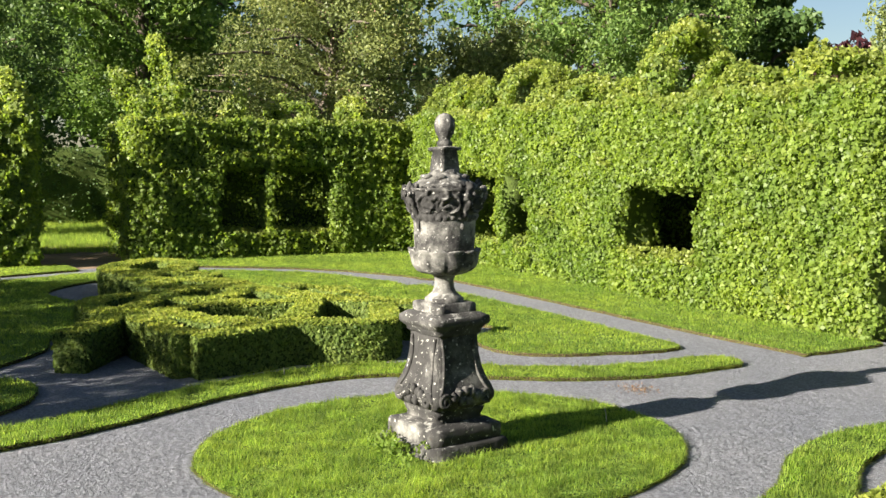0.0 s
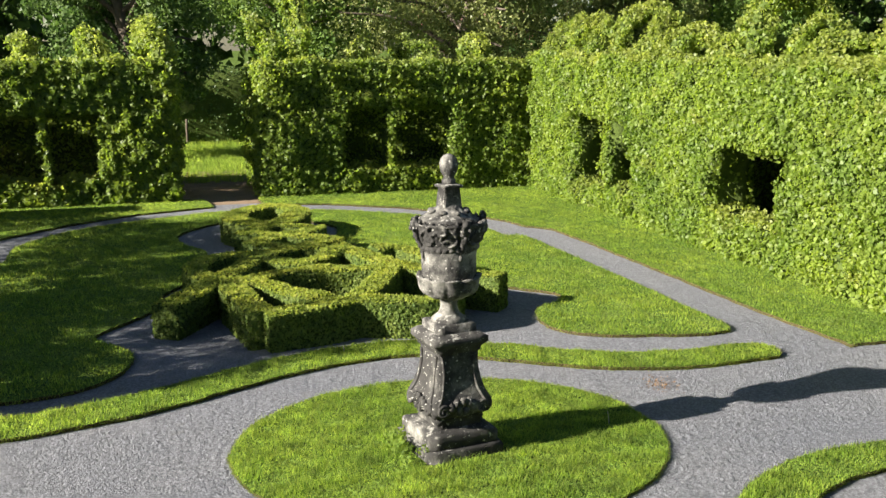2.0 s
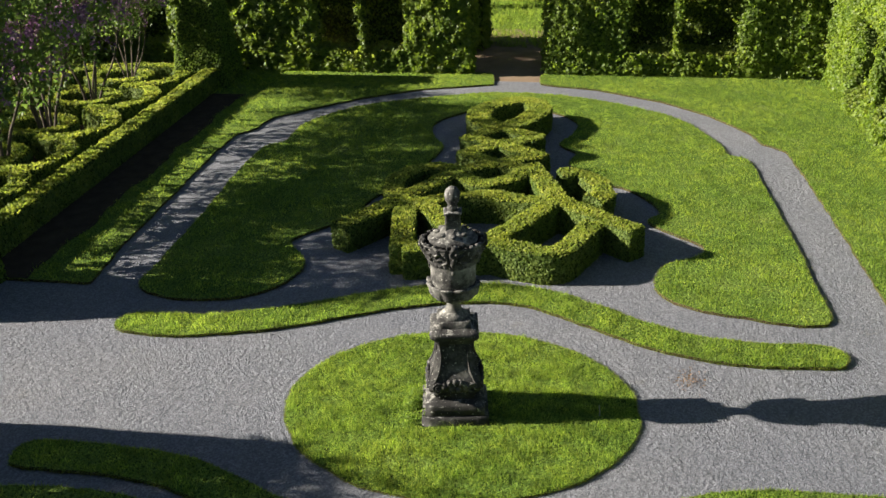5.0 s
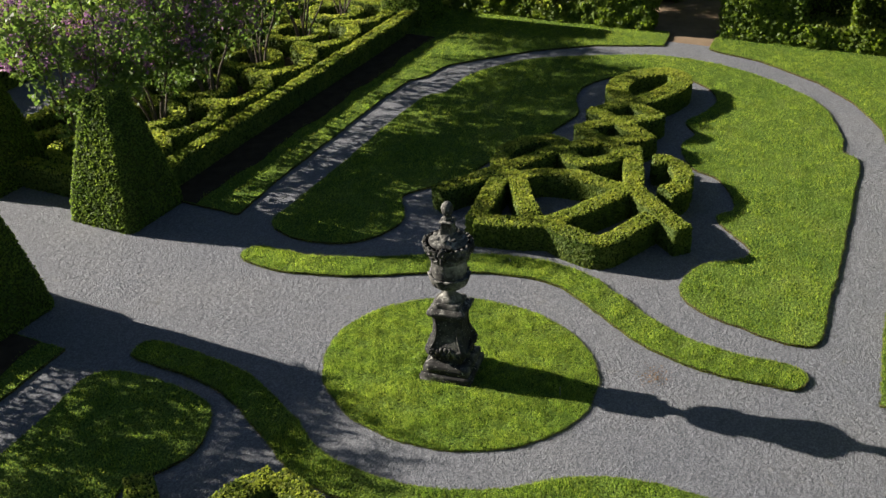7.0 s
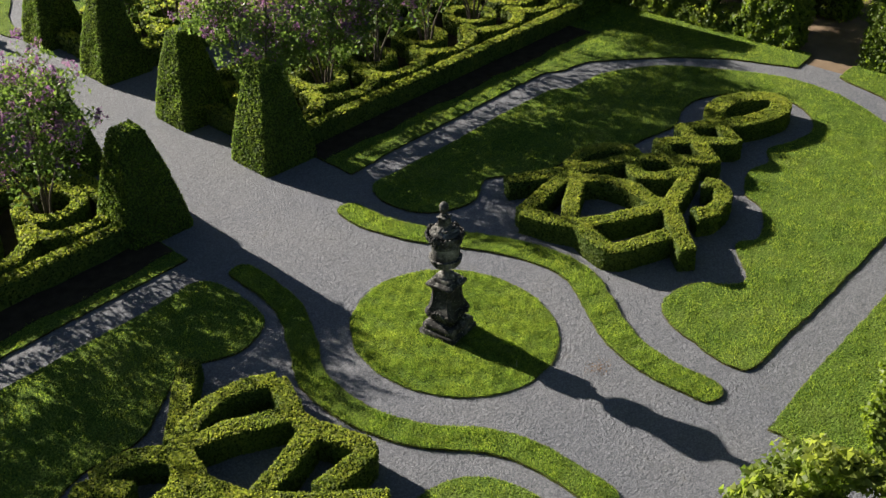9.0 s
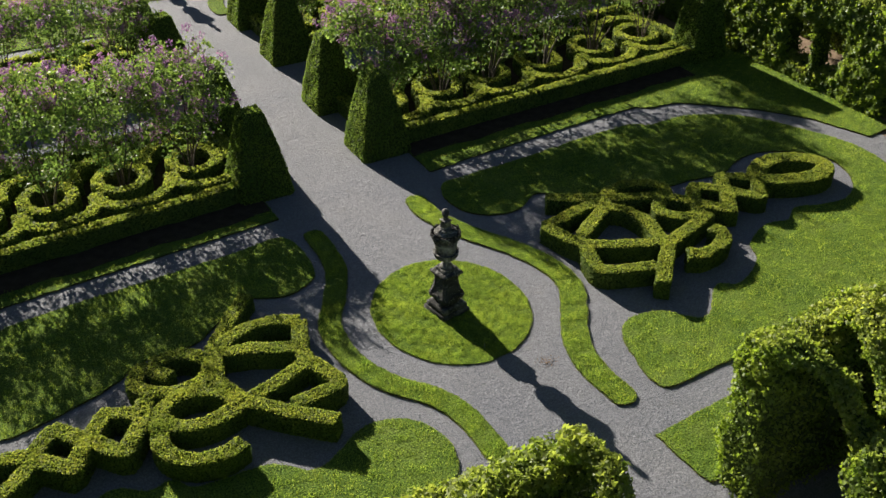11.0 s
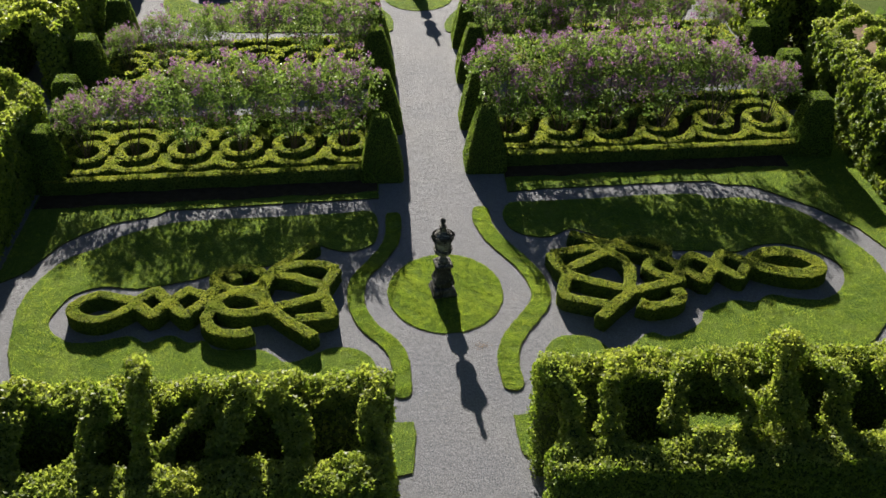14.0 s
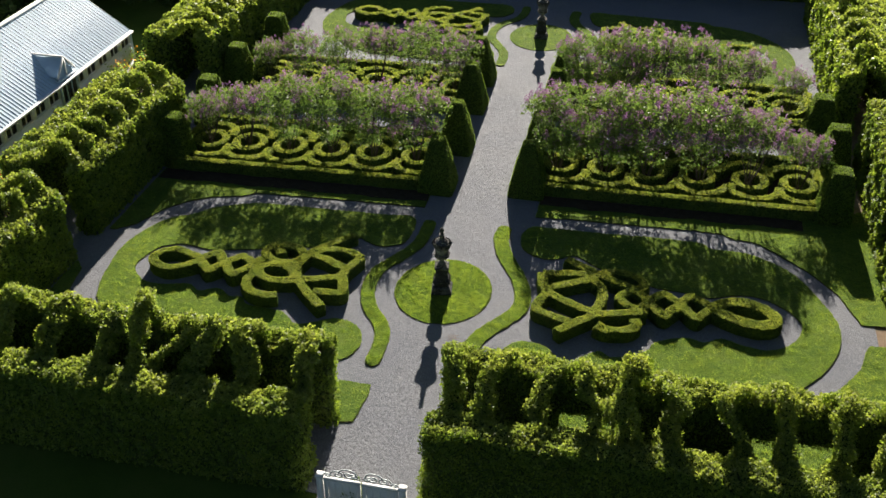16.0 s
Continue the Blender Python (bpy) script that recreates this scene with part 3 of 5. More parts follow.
BORDER_NW = [(-2.0, 5.55), (-5.9, 5.32), (-9.3, 5.08), (-9.55, 4.76), (-10.85, 4.4), (-11.7, 3.85), (-12.4, 3.1), (-13.1, 1.6), (-13.9, 1.0), (-13.9, 6.6), (-8.0, 6.65), (-2.0, 6.9)]
BORDER_SW = [(-1.1, -5.6), (-1.06, -6.1), (-1.2, -7.4), (-1.75, -7.5), (-8.0, -7.1), (-14.0, -7.1), (-14.0, -1.2), (-13.6, -1.6), (-13.2, -3.6), (-12.2, -4.9), (-10.0, -5.4), (-5.0, -5.6)]


def crisp(points):
    """The outline with its corners kept."""
    return [tuple(p) for p in straight([*points, points[0]], 0.3)[:-1]]


lawn("border_lawn_south_east", crisp(BORDER_SE), "mown grass border between gravel and hornbeam hedge", 1900, 0.034, 0.009, 15, closed_curve=False)
bare_east = lambda x: 6.62 + 0.035 * x + 0.05 * np.sin(2.3 * x) + 0.03 * np.sin(5.1 * x)
bare_west = lambda x: 6.02 + 0.05 * x + 0.05 * np.sin(2.1 * x) + 0.03 * np.sin(4.7 * x)
lawn("border_lawn_north_east", crisp(BORDER_NE), "mown grass border below the clipped box parterre", 1500, 0.034, 0.010, 16, closed_curve=False, bare=lambda x: np.where(x < 13.2, bare_east(x), 99.0))
lawn("border_lawn_north_west", crisp(BORDER_NW), "mown grass border below the clipped box parterre", 1300, 0.034, 0.010, 17, closed_curve=False, bare=bare_west)
for x0, x1, near, back in ((2.62, 13.2, bare_east, 1.1), (-13.85, -2.03, bare_west, 0.9)):
    xs = np.linspace(x0, x1, 45)
    ring = [(x, near(x) + 0.04) for x in xs] + [(x, near(x) + back) for x in xs[::-1]]
    rim, upper = outline_slab(ring, 0.048, closed_curve=False)
    tagged(new("soil_strip", mesh_of("soil_strip", *join([rim, upper]), M_SOIL)), "dark bare soil along the foot of the box hedge", "soil", kind="structure")
lawn("border_lawn_south_west", crisp(BORDER_SW), "mown grass border between gravel and hornbeam hedge", 700, 0.034, 0.012, 18, closed_curve=False)


# ---- clipped box knots ----
KNOT_WEST = [  # strokes on the ground: bars and bows, then the corners of the diamond chain, then the end loop
    [(-3.82, -2.5), (-4.56, -1.8), (-5.2, -1.12)],
    [(-3.66, -0.58), (-4.44, -0.9), (-5.2, -1.12)],
    [(-3.62, -0.62), (-3.36, -1.45), (-3.75, -1.62), (-4.38, -1.65)],
    [(-3.32, 0.78), (-3.62, -0.1), (-3.68, -0.6)],
    [(-3.32, 0.78), (-4.0, 1.1), (-4.8, 0.98), (-5.36, 0.55)],
    [(-3.7, -0.05), (-4.5, 0.38), (-5.25, 0.6)],
    [(-5.33, 0.52), (-5.5, -0.2), (-5.25, -1.05)],
    [(-6.3, 0.35), (-6.72, 0.9), (-6.96, 0.4), (-6.45, -0.12), (-5.75, -0.08), (-5.45, 0.45), (-5.9, 0.95), (-6.5, 0.95)],
    [(-5.2, -1.12), (-5.95, -1.3), (-6.55, -1.15), (-6.78, -0.7), (-6.4, -0.32), (-5.78, -0.38), (-5.3, -0.95)],
    [(-6.78, -0.8), (-6.98, -1.4), (-6.86, -1.85), (-6.5, -2.15), (-6.0, -2.26), (-5.6, -2.12)],
    [(-6.8, -1.15), (-7.11, -0.55), (-6.9, -0.05)],
    [(-4.0, 2.3), (-4.55, 1.66), (-5.25, 0.8)],
]
CHAIN_WEST = [[(-9.2, -0.62), (-8.65, -0.06), (-8.18, -0.66), (-7.66, -0.08), (-7.1, -0.5)], [(-9.2, -0.62), (-8.58, -1.32), (-8.18, -0.66), (-7.62, -1.36), (-7.1, -0.6)]]
LOOP_WEST = [(-9.15, -0.66), (-9.6, -1.14), (-10.1, -1.4), (-10.66, -1.25), (-10.95, -0.85), (-10.72, -0.42), (-10.2, -0.22), (-9.65, -0.42)]
KNOT_EAST = [
    [(4.42, -2.05), (5.1, -1.32), (5.65, -0.8)],
    [(5.65, -0.8), (6.5, -0.55), (7.3, -0.28)],
    [(3.84, 0.12), (4.66, -0.32), (5.6, -0.78)],
    [(3.8, 0.05), (3.6, -0.45), (3.58, -0.92), (4.1, -1.17), (4.75, -1.42)],
    [(3.47, 1.3), (3.6, 0.6), (3.82, 0.1)],
    [(3.5, 1.33), (4.3, 1.46), (4.9, 1.55), (5.4, 1.55)],
    [(5.4, 1.5), (5.25, 1.3), (4.5, 0.85), (3.84, 0.38)],
    [(5.3, 1.3), (5.68, 0.92), (5.78, 0.2), (5.6, -0.5), (5.6, -0.78)],
    [(4.25, 2.45), (4.9, 2.05), (5.85, 1.52), (6.9, 1.05)],
    [(5.55, 1.72), (5.9, 1.92), (6.4, 1.98), (6.95, 1.78), (7.22, 1.4), (7.0, 1.05)],
    [(6.9, 1.05), (6.38, 0.5), (6.7, 0.0), (7.3, -0.25)],
]
CHAIN_EAST = [[(6.85, 1.0), (7.4, 0.4), (7.9, 1.0), (8.5, 0.45), (8.85, 1.05), (9.6, 0.5)], [(7.1, -0.25), (7.4, 0.3), (7.95, -0.4), (8.5, 0.45), (9.05, -0.28), (9.6, 0.5)]]
LOOP_EAST = [(9.68, 0.46), (10.32, 0.03), (11.12, -0.18), (11.66, 0.04), (11.66, 0.5), (11.12, 0.97), (10.5, 1.06), (9.98, 0.84)]
KNOT_H, KNOT_W = 0.48, 0.335


def knot(strokes, chain, loop, move, seed, density=3500, leaf=0.029, loop_w=1.0):
    shells = []
    for n, stroke in enumerate(strokes):
        shells.append(("bar", clipped_line((straight if len(stroke) < 4 else resample)([move(*p) for p in stroke], 0.1), KNOT_W, KNOT_H - 0.004 * n, 0.016, seed)))
    for n, stroke in enumerate(chain):
        shells.append(("zigzag", clipped_line(straight([move(*p) for p in stroke], 0.1), KNOT_W, KNOT_H - 0.01 - 0.004 * n, 0.016, seed)))
    shells.append(("loop", clipped_line(resample([move(*p) for p in loop], 0.1, True), KNOT_W * loop_w, KNOT_H - 0.02, 0.016, seed, True)))
    return hedge("box_knot", shells, "low yellow-green box hedge clipped into an interlaced knot", "hedge", density, leaf, M_BOX, M_BOXCORE, seed, "clipped box knots", 1.0, 0.0, 0.36, 0.008, shoots=M_BOX_LIT_SHOOT)


knot(KNOT_WEST, CHAIN_WEST, LOOP_WEST, lambda x, y: (x, y), 21)
knot(KNOT_EAST, CHAIN_EAST, LOOP_EAST, lambda x, y: (x, y), 22, loop_w=1.4)
for move, seed, density, leaf in ((lambda x, y: (x, y), 25, 3200, 0.034), (north, 26, 800, 0.06)):
    bow = [move(*p) for p in ((6.95, -0.8), (7.02, -1.15), (6.6, -1.46), (6.0, -1.53), (5.7, -1.38))]
    hedge("box_crescent", [clipped_line(resample(bow, 0.1), KNOT_W, KNOT_H - 0.03, 0.03, seed)], "low box hedge clipped into a crescent beside the knot", "hedge", density, leaf, M_BOX, M_BOXCORE, seed, "box crescents", 1.0, 0.0, 0.36, 0.008, shoots=M_BOX_LIT_SHOOT)
knot(KNOT_WEST, CHAIN_WEST, LOOP_WEST, north, 23, 800, 0.06)
knot(KNOT_EAST, CHAIN_EAST, LOOP_EAST, north, 24, 800, 0.06)


# ---- hornbeam walks: two clipped walls with leafy ribs arching between them ----
LEAF, DENS = 0.1, 620


def wall_with_windows(axis, a0, a1, b0, b1, top, windows, seed, amp=0.1):
    """A hedge wall from a0 to a1 along x or y, b0 to b1 thick, with (from, to, sill, head) openings."""
    cuts, shells = a0, []
    put = (lambda p, q, z0, z1, s: block(p, q, b0, b1, z0, z1, 0.25, amp, 0.16, s)) if axis == "x" else (lambda p, q, z0, z1, s: block(b0, b1, p, q, z0, z1, 0.25, amp, 0.16, s))
    for n, (p, q, sill, head) in enumerate(sorted(windows)):
        shells += [put(cuts, p, 0, top, seed), put(p - 0.15, q + 0.15, 0, sill, seed), put(p - 0.15, q + 0.15, head, top, seed)]
        cuts = q
    return shells + [put(cuts, a1, 0, top, seed)]


def ribs(axis, places, inner, outer, z_in, z_out, seed):
    out = []
    r = np.random.default_rng(seed)
    for n, (a, peak, width) in enumerate(places):
        mid, skew = (inner + outer) / 2, 0.25 * r.normal(size=5)
        line = [(inner, z_in - 0.6), (inner * 0.85 + outer * 0.15, (z_in + peak) / 2 + 0.1), (inner * 0.6 + outer * 0.4, peak), (inner * 0.25 + outer * 0.75, peak - 0.6 - 0.3 * r.random()), (outer, z_out - 0.5)]
        pts = [(a + s, b, z) if axis == "x" else (b, a + s, z) for (b, z), s in zip(line, skew * np.array([0.2, 0.6, 1, 0.8, 0.3]))]
        out.append(("rib", arch(pts, width * 0.82, 0.42, seed + n, 0.13)))
    return out


def walk_hedge(name, axis, a0, a1, inner, outer, top_in, top_out, windows, places, seed, density=DENS, leaf=LEAF, label="", seen=None, loose=0.5, rough=0.1, wide=1.0):
    """seen(p, n): where the leaves are thickest; the dark sides within the walk carry few."""
    thick = 0.9 if outer > inner else -0.9
    s, t = sorted((inner, inner + thick)), sorted((outer - thick * (1.15 if axis == "x" else 1.35), outer))
    pieces = [("inner_wall", shell) for shell in wall_with_windows(axis, a0, a1, *s, top_in, windows, seed, rough)] + [("outer_wall", shell) for shell in wall_with_windows(axis, a0, a1, *t, top_out, [], seed + 3)]
    pieces += ribs(axis, places, inner + thick / 2, outer - thick, top_in, top_out, seed + 20)
    k, mid = (1 if axis == "x" else 0), (inner + outer) / 2

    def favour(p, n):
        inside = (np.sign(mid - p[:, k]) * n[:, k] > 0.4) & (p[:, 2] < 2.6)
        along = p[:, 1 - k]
        jamb = (np.abs(n[:, 1 - k]) > 0.5) & (np.abs(p[:, k] - inner) > 0.14) & (along > a0 + 0.4) & (along < a1 - 0.4) & (p[:, 2] < 2.2)      # almost no leaves within the openings, so the darker core shows
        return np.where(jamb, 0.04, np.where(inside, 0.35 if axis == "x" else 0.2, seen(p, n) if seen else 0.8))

    return hedge(name, pieces, label or "tall clipped hornbeam walk, double walls joined by arched ribs", "hedge", density, leaf, M_HORNBEAM, M_CORE, seed, "hornbeam walks", wide, 0.7, loose, 0.05, favour=favour, lift=0.45, puff=0.05, stand=1.2, shoots=M_HORN_LIT_SHOOT)


RIBS_SE = [(2.15, 3.55, 0.6), (3.4, 3.75, 0.6), (4.85, 3.6, 0.55), (5.95, 3.8, 0.5), (6.95, 4.5, 0.8), (8.1, 3.8, 0.55), (9.85, 3.75, 0.6), (11.1, 4.0, 0.6), (12.3, 4.3, 0.7), (13.6, 3.9, 0.6), (14.8, 4.1, 0.7), (16.2, 3.9, 0.8)]
RIBS_SW = [(-2.05, 3.5, 0.62), (-3.85, 3.6, 0.66), (-5.2, 3.7, 0.7), (-6.2, 3.6, 0.56), (-6.9, 4.4, 0.5), (-8.05, 3.6, 0.66), (-9.9, 3.6, 0.66), (-11.5, 3.6, 0.66), (-13.0, 3.7, 0.66), (-14.6, 3.6, 0.66)]
walk_hedge("hornbeam_walk", "x", 1.72, 16.6, -6.85, -10.4, 3.36, 3.0, [(5.1, 7.15, 0.8, 1.87), (11.6, 13.1, 0.52, 2.05), (10.42, 11.25, 0.58, 2.0)], RIBS_SE, 31, 1700, 0.06, loose=0.66, wide=0.74, seen=lambda p, n: np.where((p[:, 1] > -7.2) & (n[:, 1] > 0.3), 1.0, np.where((p[:, 2] > 2.4) & (n[:, 1] < 0.5), 0.95, np.where(p[:, 1] < -10, 0.5, 0.25))))
walk_hedge("hornbeam_walk", "x", -17.9, -1.72, -6.95, -10.5, 3.05, 2.9, [], RIBS_SW, 32, 1500, 0.063, seen=lambda p, n: np.where((p[:, 2] > 2.4) & (n[:, 1] < 0.5), 1.0, np.where(n[:, 1] > 0.3, 0.25, 0.5)))
walk_hedge("hornbeam_walk", "y", -6.9, 0.02, 15.9, 18.9, 3.22, 3.1, [(-3.1, -2.1, 0.62, 2.1), (-4.7, -3.35, 0.62, 2.1)], [(-0.3, 4.2, 0.38), (-1.25, 5.0, 0.42), (-2.6, 3.7, 0.5), (-4.2, 3.6, 0.5), (-5.6, 3.7, 0.6)], 33, 1650, 0.07, loose=0.42, wide=0.7, rough=0.06, seen=lambda p, n: np.where((p[:, 0] < 16.3) & (n[:, 0] < -0.3), 1.0, 0.35))
walk_hedge("hornbeam_walk", "y", 1.85, 13.4, 15.75, 19.9, 3.25, 3.0, [(3.62, 4.68, 0.6, 2.05), (4.88, 5.88, 0.6, 2.05), (10.0, 11.1, 0.7, 2.0)], [(2.2, 4.0, 0.5), (3.6, 3.7, 0.5), (5.2, 3.6, 0.5), (7.0, 3.8, 0.6), (8.6, 3.6, 0.5), (10.3, 3.7, 0.5), (12.0, 3.7, 0.5), (13.0, 3.6, 0.5)], 34, 1500, 0.07, loose=0.42, rough=0.07, seen=lambda p, n: np.where((p[:, 0] < 16.3) & (n[:, 0] < -0.3), 1.3, 0.5))
walk_hedge("hornbeam_walk", "y", 15.9, 32.0, 15.0, 18.2, 3.2, 3.1, [], [(16.3 + 1.6 * n, 3.7, 0.55) for n in range(10)], 35, 300, 0.12)
walk_hedge("hornbeam_walk", "y", -6.9, -1.0, -14.1, -17.9, 3.0, 2.9, [], [(-1.4, 3.5, 0.55), (-2.8, 3.6, 0.5), (-4.2, 3.5, 0.5), (-5.6, 3.6, 0.5)], 36, 900, 0.078)
walk_hedge("hornbeam_walk", "y", 0.6, 9.4, -14.1, -17.9, 3.0, 2.9, [(5.3, 5.7, 1.0, 1.6)], [(1.0, 3.5, 0.5), (2.2, 3.6, 0.5), (3.5, 3.5, 0.5), (4.7, 3.6, 0.5), (6.0, 3.5, 0.5), (7.4, 3.6, 0.5), (8.8, 3.5, 0.5)], 37, 900, 0.078)
walk_hedge("hornbeam_walk", "y", 13.8, 32.0, -14.7, -18.3, 3.1, 3.0, [], [(14.3 + 1.4 * n, 3.6, 0.7) for n in range(13)], 38, 320, 0.12)
hedge("end_hedge", [block(-18, 19, 34.5, 35.4, 0, 3.2, 0.5, 0.1, 0.15, 39)], "tall clipped hornbeam hedge closing the garden", "hedge", 40, 0.25, M_HORNBEAM, seed=39)


# ---- lilac parterres: box scrolls, clipped pyramids and lilac trees ----
def line_y(y0, slope):
    return lambda x: y0 + slope * x


BED = 2.3                              # from the tree line to the outer face of the edging


def parterre(rings, xs, seed, density, leaf):
    """Box scrolls round a row of trees: a ring about each, and running waves under and over the rings."""
    low, shells = 0.46, []
    for n, x in enumerate(sorted(xs)):
        cy = rings(x)
        ring = [(x + 0.62 * math.cos(a), cy + 0.68 * math.sin(a)) for a in np.linspace(0, 2 * math.pi, 14, endpoint=False)]
        shells.append(("ring", clipped_line(resample(ring, 0.12, True), 0.3, low, 0.016, seed + n, True)))
        for s in (1, -1):
            wave = [(x - s * 0.8, cy - s * 0.46), (x - s * 0.76, cy - s * 1.06), (x - s * 0.26, cy - s * 1.44), (x + s * 0.38, cy - s * 1.47), (x + s * 0.9, cy - s * 1.18), (x + s * 1.24, cy - s * 0.62)]
            last = abs(x + s * 1.2) > max(abs(q) for q in xs) + 0.9 or abs(x + s * 1.2) < min(abs(q) for q in xs) - 0.9
            shells.append(("wave", clipped_line(resample(wave[:-1] if last else wave, 0.12), 0.34, low - 0.015, 0.016, seed + n)))
    return hedge("box_parterre", shells, "low box hedge clipped into rings and running waves", "hedge", density, leaf, M_BOX, M_BOXCORE, seed, "box parterres", 1.0, 0.0, 0.36, 0.01, shoots=M_BOX_LIT_SHOOT)


def edging(rings, xs, sgn, seed, density, leaf):
    ends = min(xs) - 1.0, max(xs) + 1.0
    pts = [(x, rings(x) + sgn * (BED - 0.16)) for x in np.linspace(*ends, 10)]
    return hedge("box_edging", [clipped_line(straight(pts, 0.15), 0.32, 0.52, 0.016, seed)], "straight low box hedge edging the parterre", "hedge", density, leaf, M_BOX, M_BOXCORE, seed, "box edgings", 1.0, 0.0, 0.36, 0.01, shoots=M_BOX_LIT_SHOOT)


W_RINGS, E_RINGS, W2_RINGS, E2_RINGS = line_y(9.25, 0.05), line_y(9.75, 0.035), line_y(16.9, 0.06), line_y(17.1, 0.06)
XW, XE = [-3.1, -5.15, -7.1, -9.0, -10.9, -12.7], [3.1, 5.05, 6.9, 8.95, 11.15, 13.15]
for n, (line, xs, near) in enumerate(((W_RINGS, XW, True), (E_RINGS, XE, True), (W2_RINGS, XW, False), (E2_RINGS, XE, False))):
    parterre(line, xs, 41 + n, 1500 if near else 300, 0.042 if near else 0.08)
    edging(line, xs, -1, 45 + n, 2200 if near else 500, 0.042 if near else 0.08)
    edging(line, xs, 1, 49 + n, 420, 0.08)
    for n2, x in enumerate((min(xs, key=abs), max(xs, key=abs))):
        x += (-1.02 if n2 == 0 else 1.02) * (1 if x > 0 else -1)
        side = [(x, line(x) + t) for t in (-BED + 0.5, 0.0, BED - 0.5)]
        hedge("box_edging", [clipped_line(straight(side, 0.15), 0.34, 0.48, 0.016, 60 + n)], "straight low box hedge edging the parterre", "hedge", 1500 if near else 400, 0.044 if near else 0.08, M_BOX, M_BOXCORE, 60 + 2 * n + n2, "box edgings", 1.0, 0.0, 0.36, 0.01, shoots=M_BOX_LIT_SHOOT)
    x0, x1 = min(xs) - 1.2, max(xs) + 1.2
    v = np.array([(x0, line(x0) - BED, 0.012), (x1, line(x1) - BED, 0.012), (x1, line(x1) + BED, 0.012), (x0, line(x0) + BED, 0.012)])
    tagged(new("parterre_bed", mesh_of("parterre_bed", v, np.array([[0, 1, 2, 3]]), M_SOIL)), "dark bare soil between the box scrolls", "soil", kind="structure")


def pyramid(x, y, base, high, top, seed, density=1650, leaf=0.034, group="clipped pyramids", soft=0.13):
    """A yew clipped to a blunt four-sided pyramid."""
    shell = block(-base / 2, base / 2, -base / 2, base / 2, 0, high, 0.12, 0.014, soft, seed, 1 - top / base)
    ob = hedge("clipped_pyramid", [shell], "dark green yew clipped into a blunt four-sided pyramid", "topiary", density, leaf, M_YEW, M_BOXCORE, seed, group, 1.0, 0.0, 0.5, 0.01)
    ob.location = (x, y, 0)
    return ob


first = pyramid(1.95, 7.85, 1.5, 2.35, 0.5, 51)
for x, y in ((2.0, 11.3), (2.15, 15.5), (2.2, 19.2), (-1.85, 7.35), (-1.8, 11.0), (-2.0, 15.3), (-2.15, 18.6)):
    copy_thing(first, pose(x, y, 0, 0, 0, 90 * ((x > 0) + round(y) % 3)))
outer = pyramid(-13.75, 7.1, 1.4, 2.25, 0.75, 52, soft=0.1)
for x, y in ((14.4, 8.4), (-13.8, 11.2), (14.7, 12.4), (-14.0, 15.2), (-13.6, 19.6), (14.3, 15.4)):
    copy_thing(outer, pose(x, y, 0, 0, 0, 90 * (round(x) % 4)))


def tube(line, radii, sides=6):
    line = np.asarray(line, float)
    d = unit(np.gradient(line, axis=0))
    ref = np.where(np.abs(d[:, 2:3]) > 0.9, np.array([[1.0, 0, 0]]), np.array([[0, 0, 1.0]]))
    u = unit(np.cross(d, ref))
    w = np.cross(d, u)
    a = np.linspace(0, 2 * np.pi, sides, endpoint=False)
    v = line[:, None] + np.asarray(radii)[:, None, None] * (np.cos(a)[None, :, None] * u[:, None] + np.sin(a)[None, :, None] * w[:, None])
    return v.reshape(-1, 3), grid_faces(len(line), sides, True)


def crown_leaves(clumps, per, size, seed, droop=0.3, wide=0.6, hollow=0.35):
    """Leaves about many small clumps; clumps: rows of x, y, z, radius."""
    r = np.random.default_rng(seed)
    c = np.repeat(clumps, per, 0)
    d = unit(r.normal(size=(len(c), 3)))
    far = c[:, 3:4] * (hollow + (1 - hollow) * r.random((len(c), 1)) ** 0.5)
    return leaf_quads(c[:, :3] + d * far * np.array([1, 1, 0.75]), d, r, size, wide, droop, 0.9, 0.02)


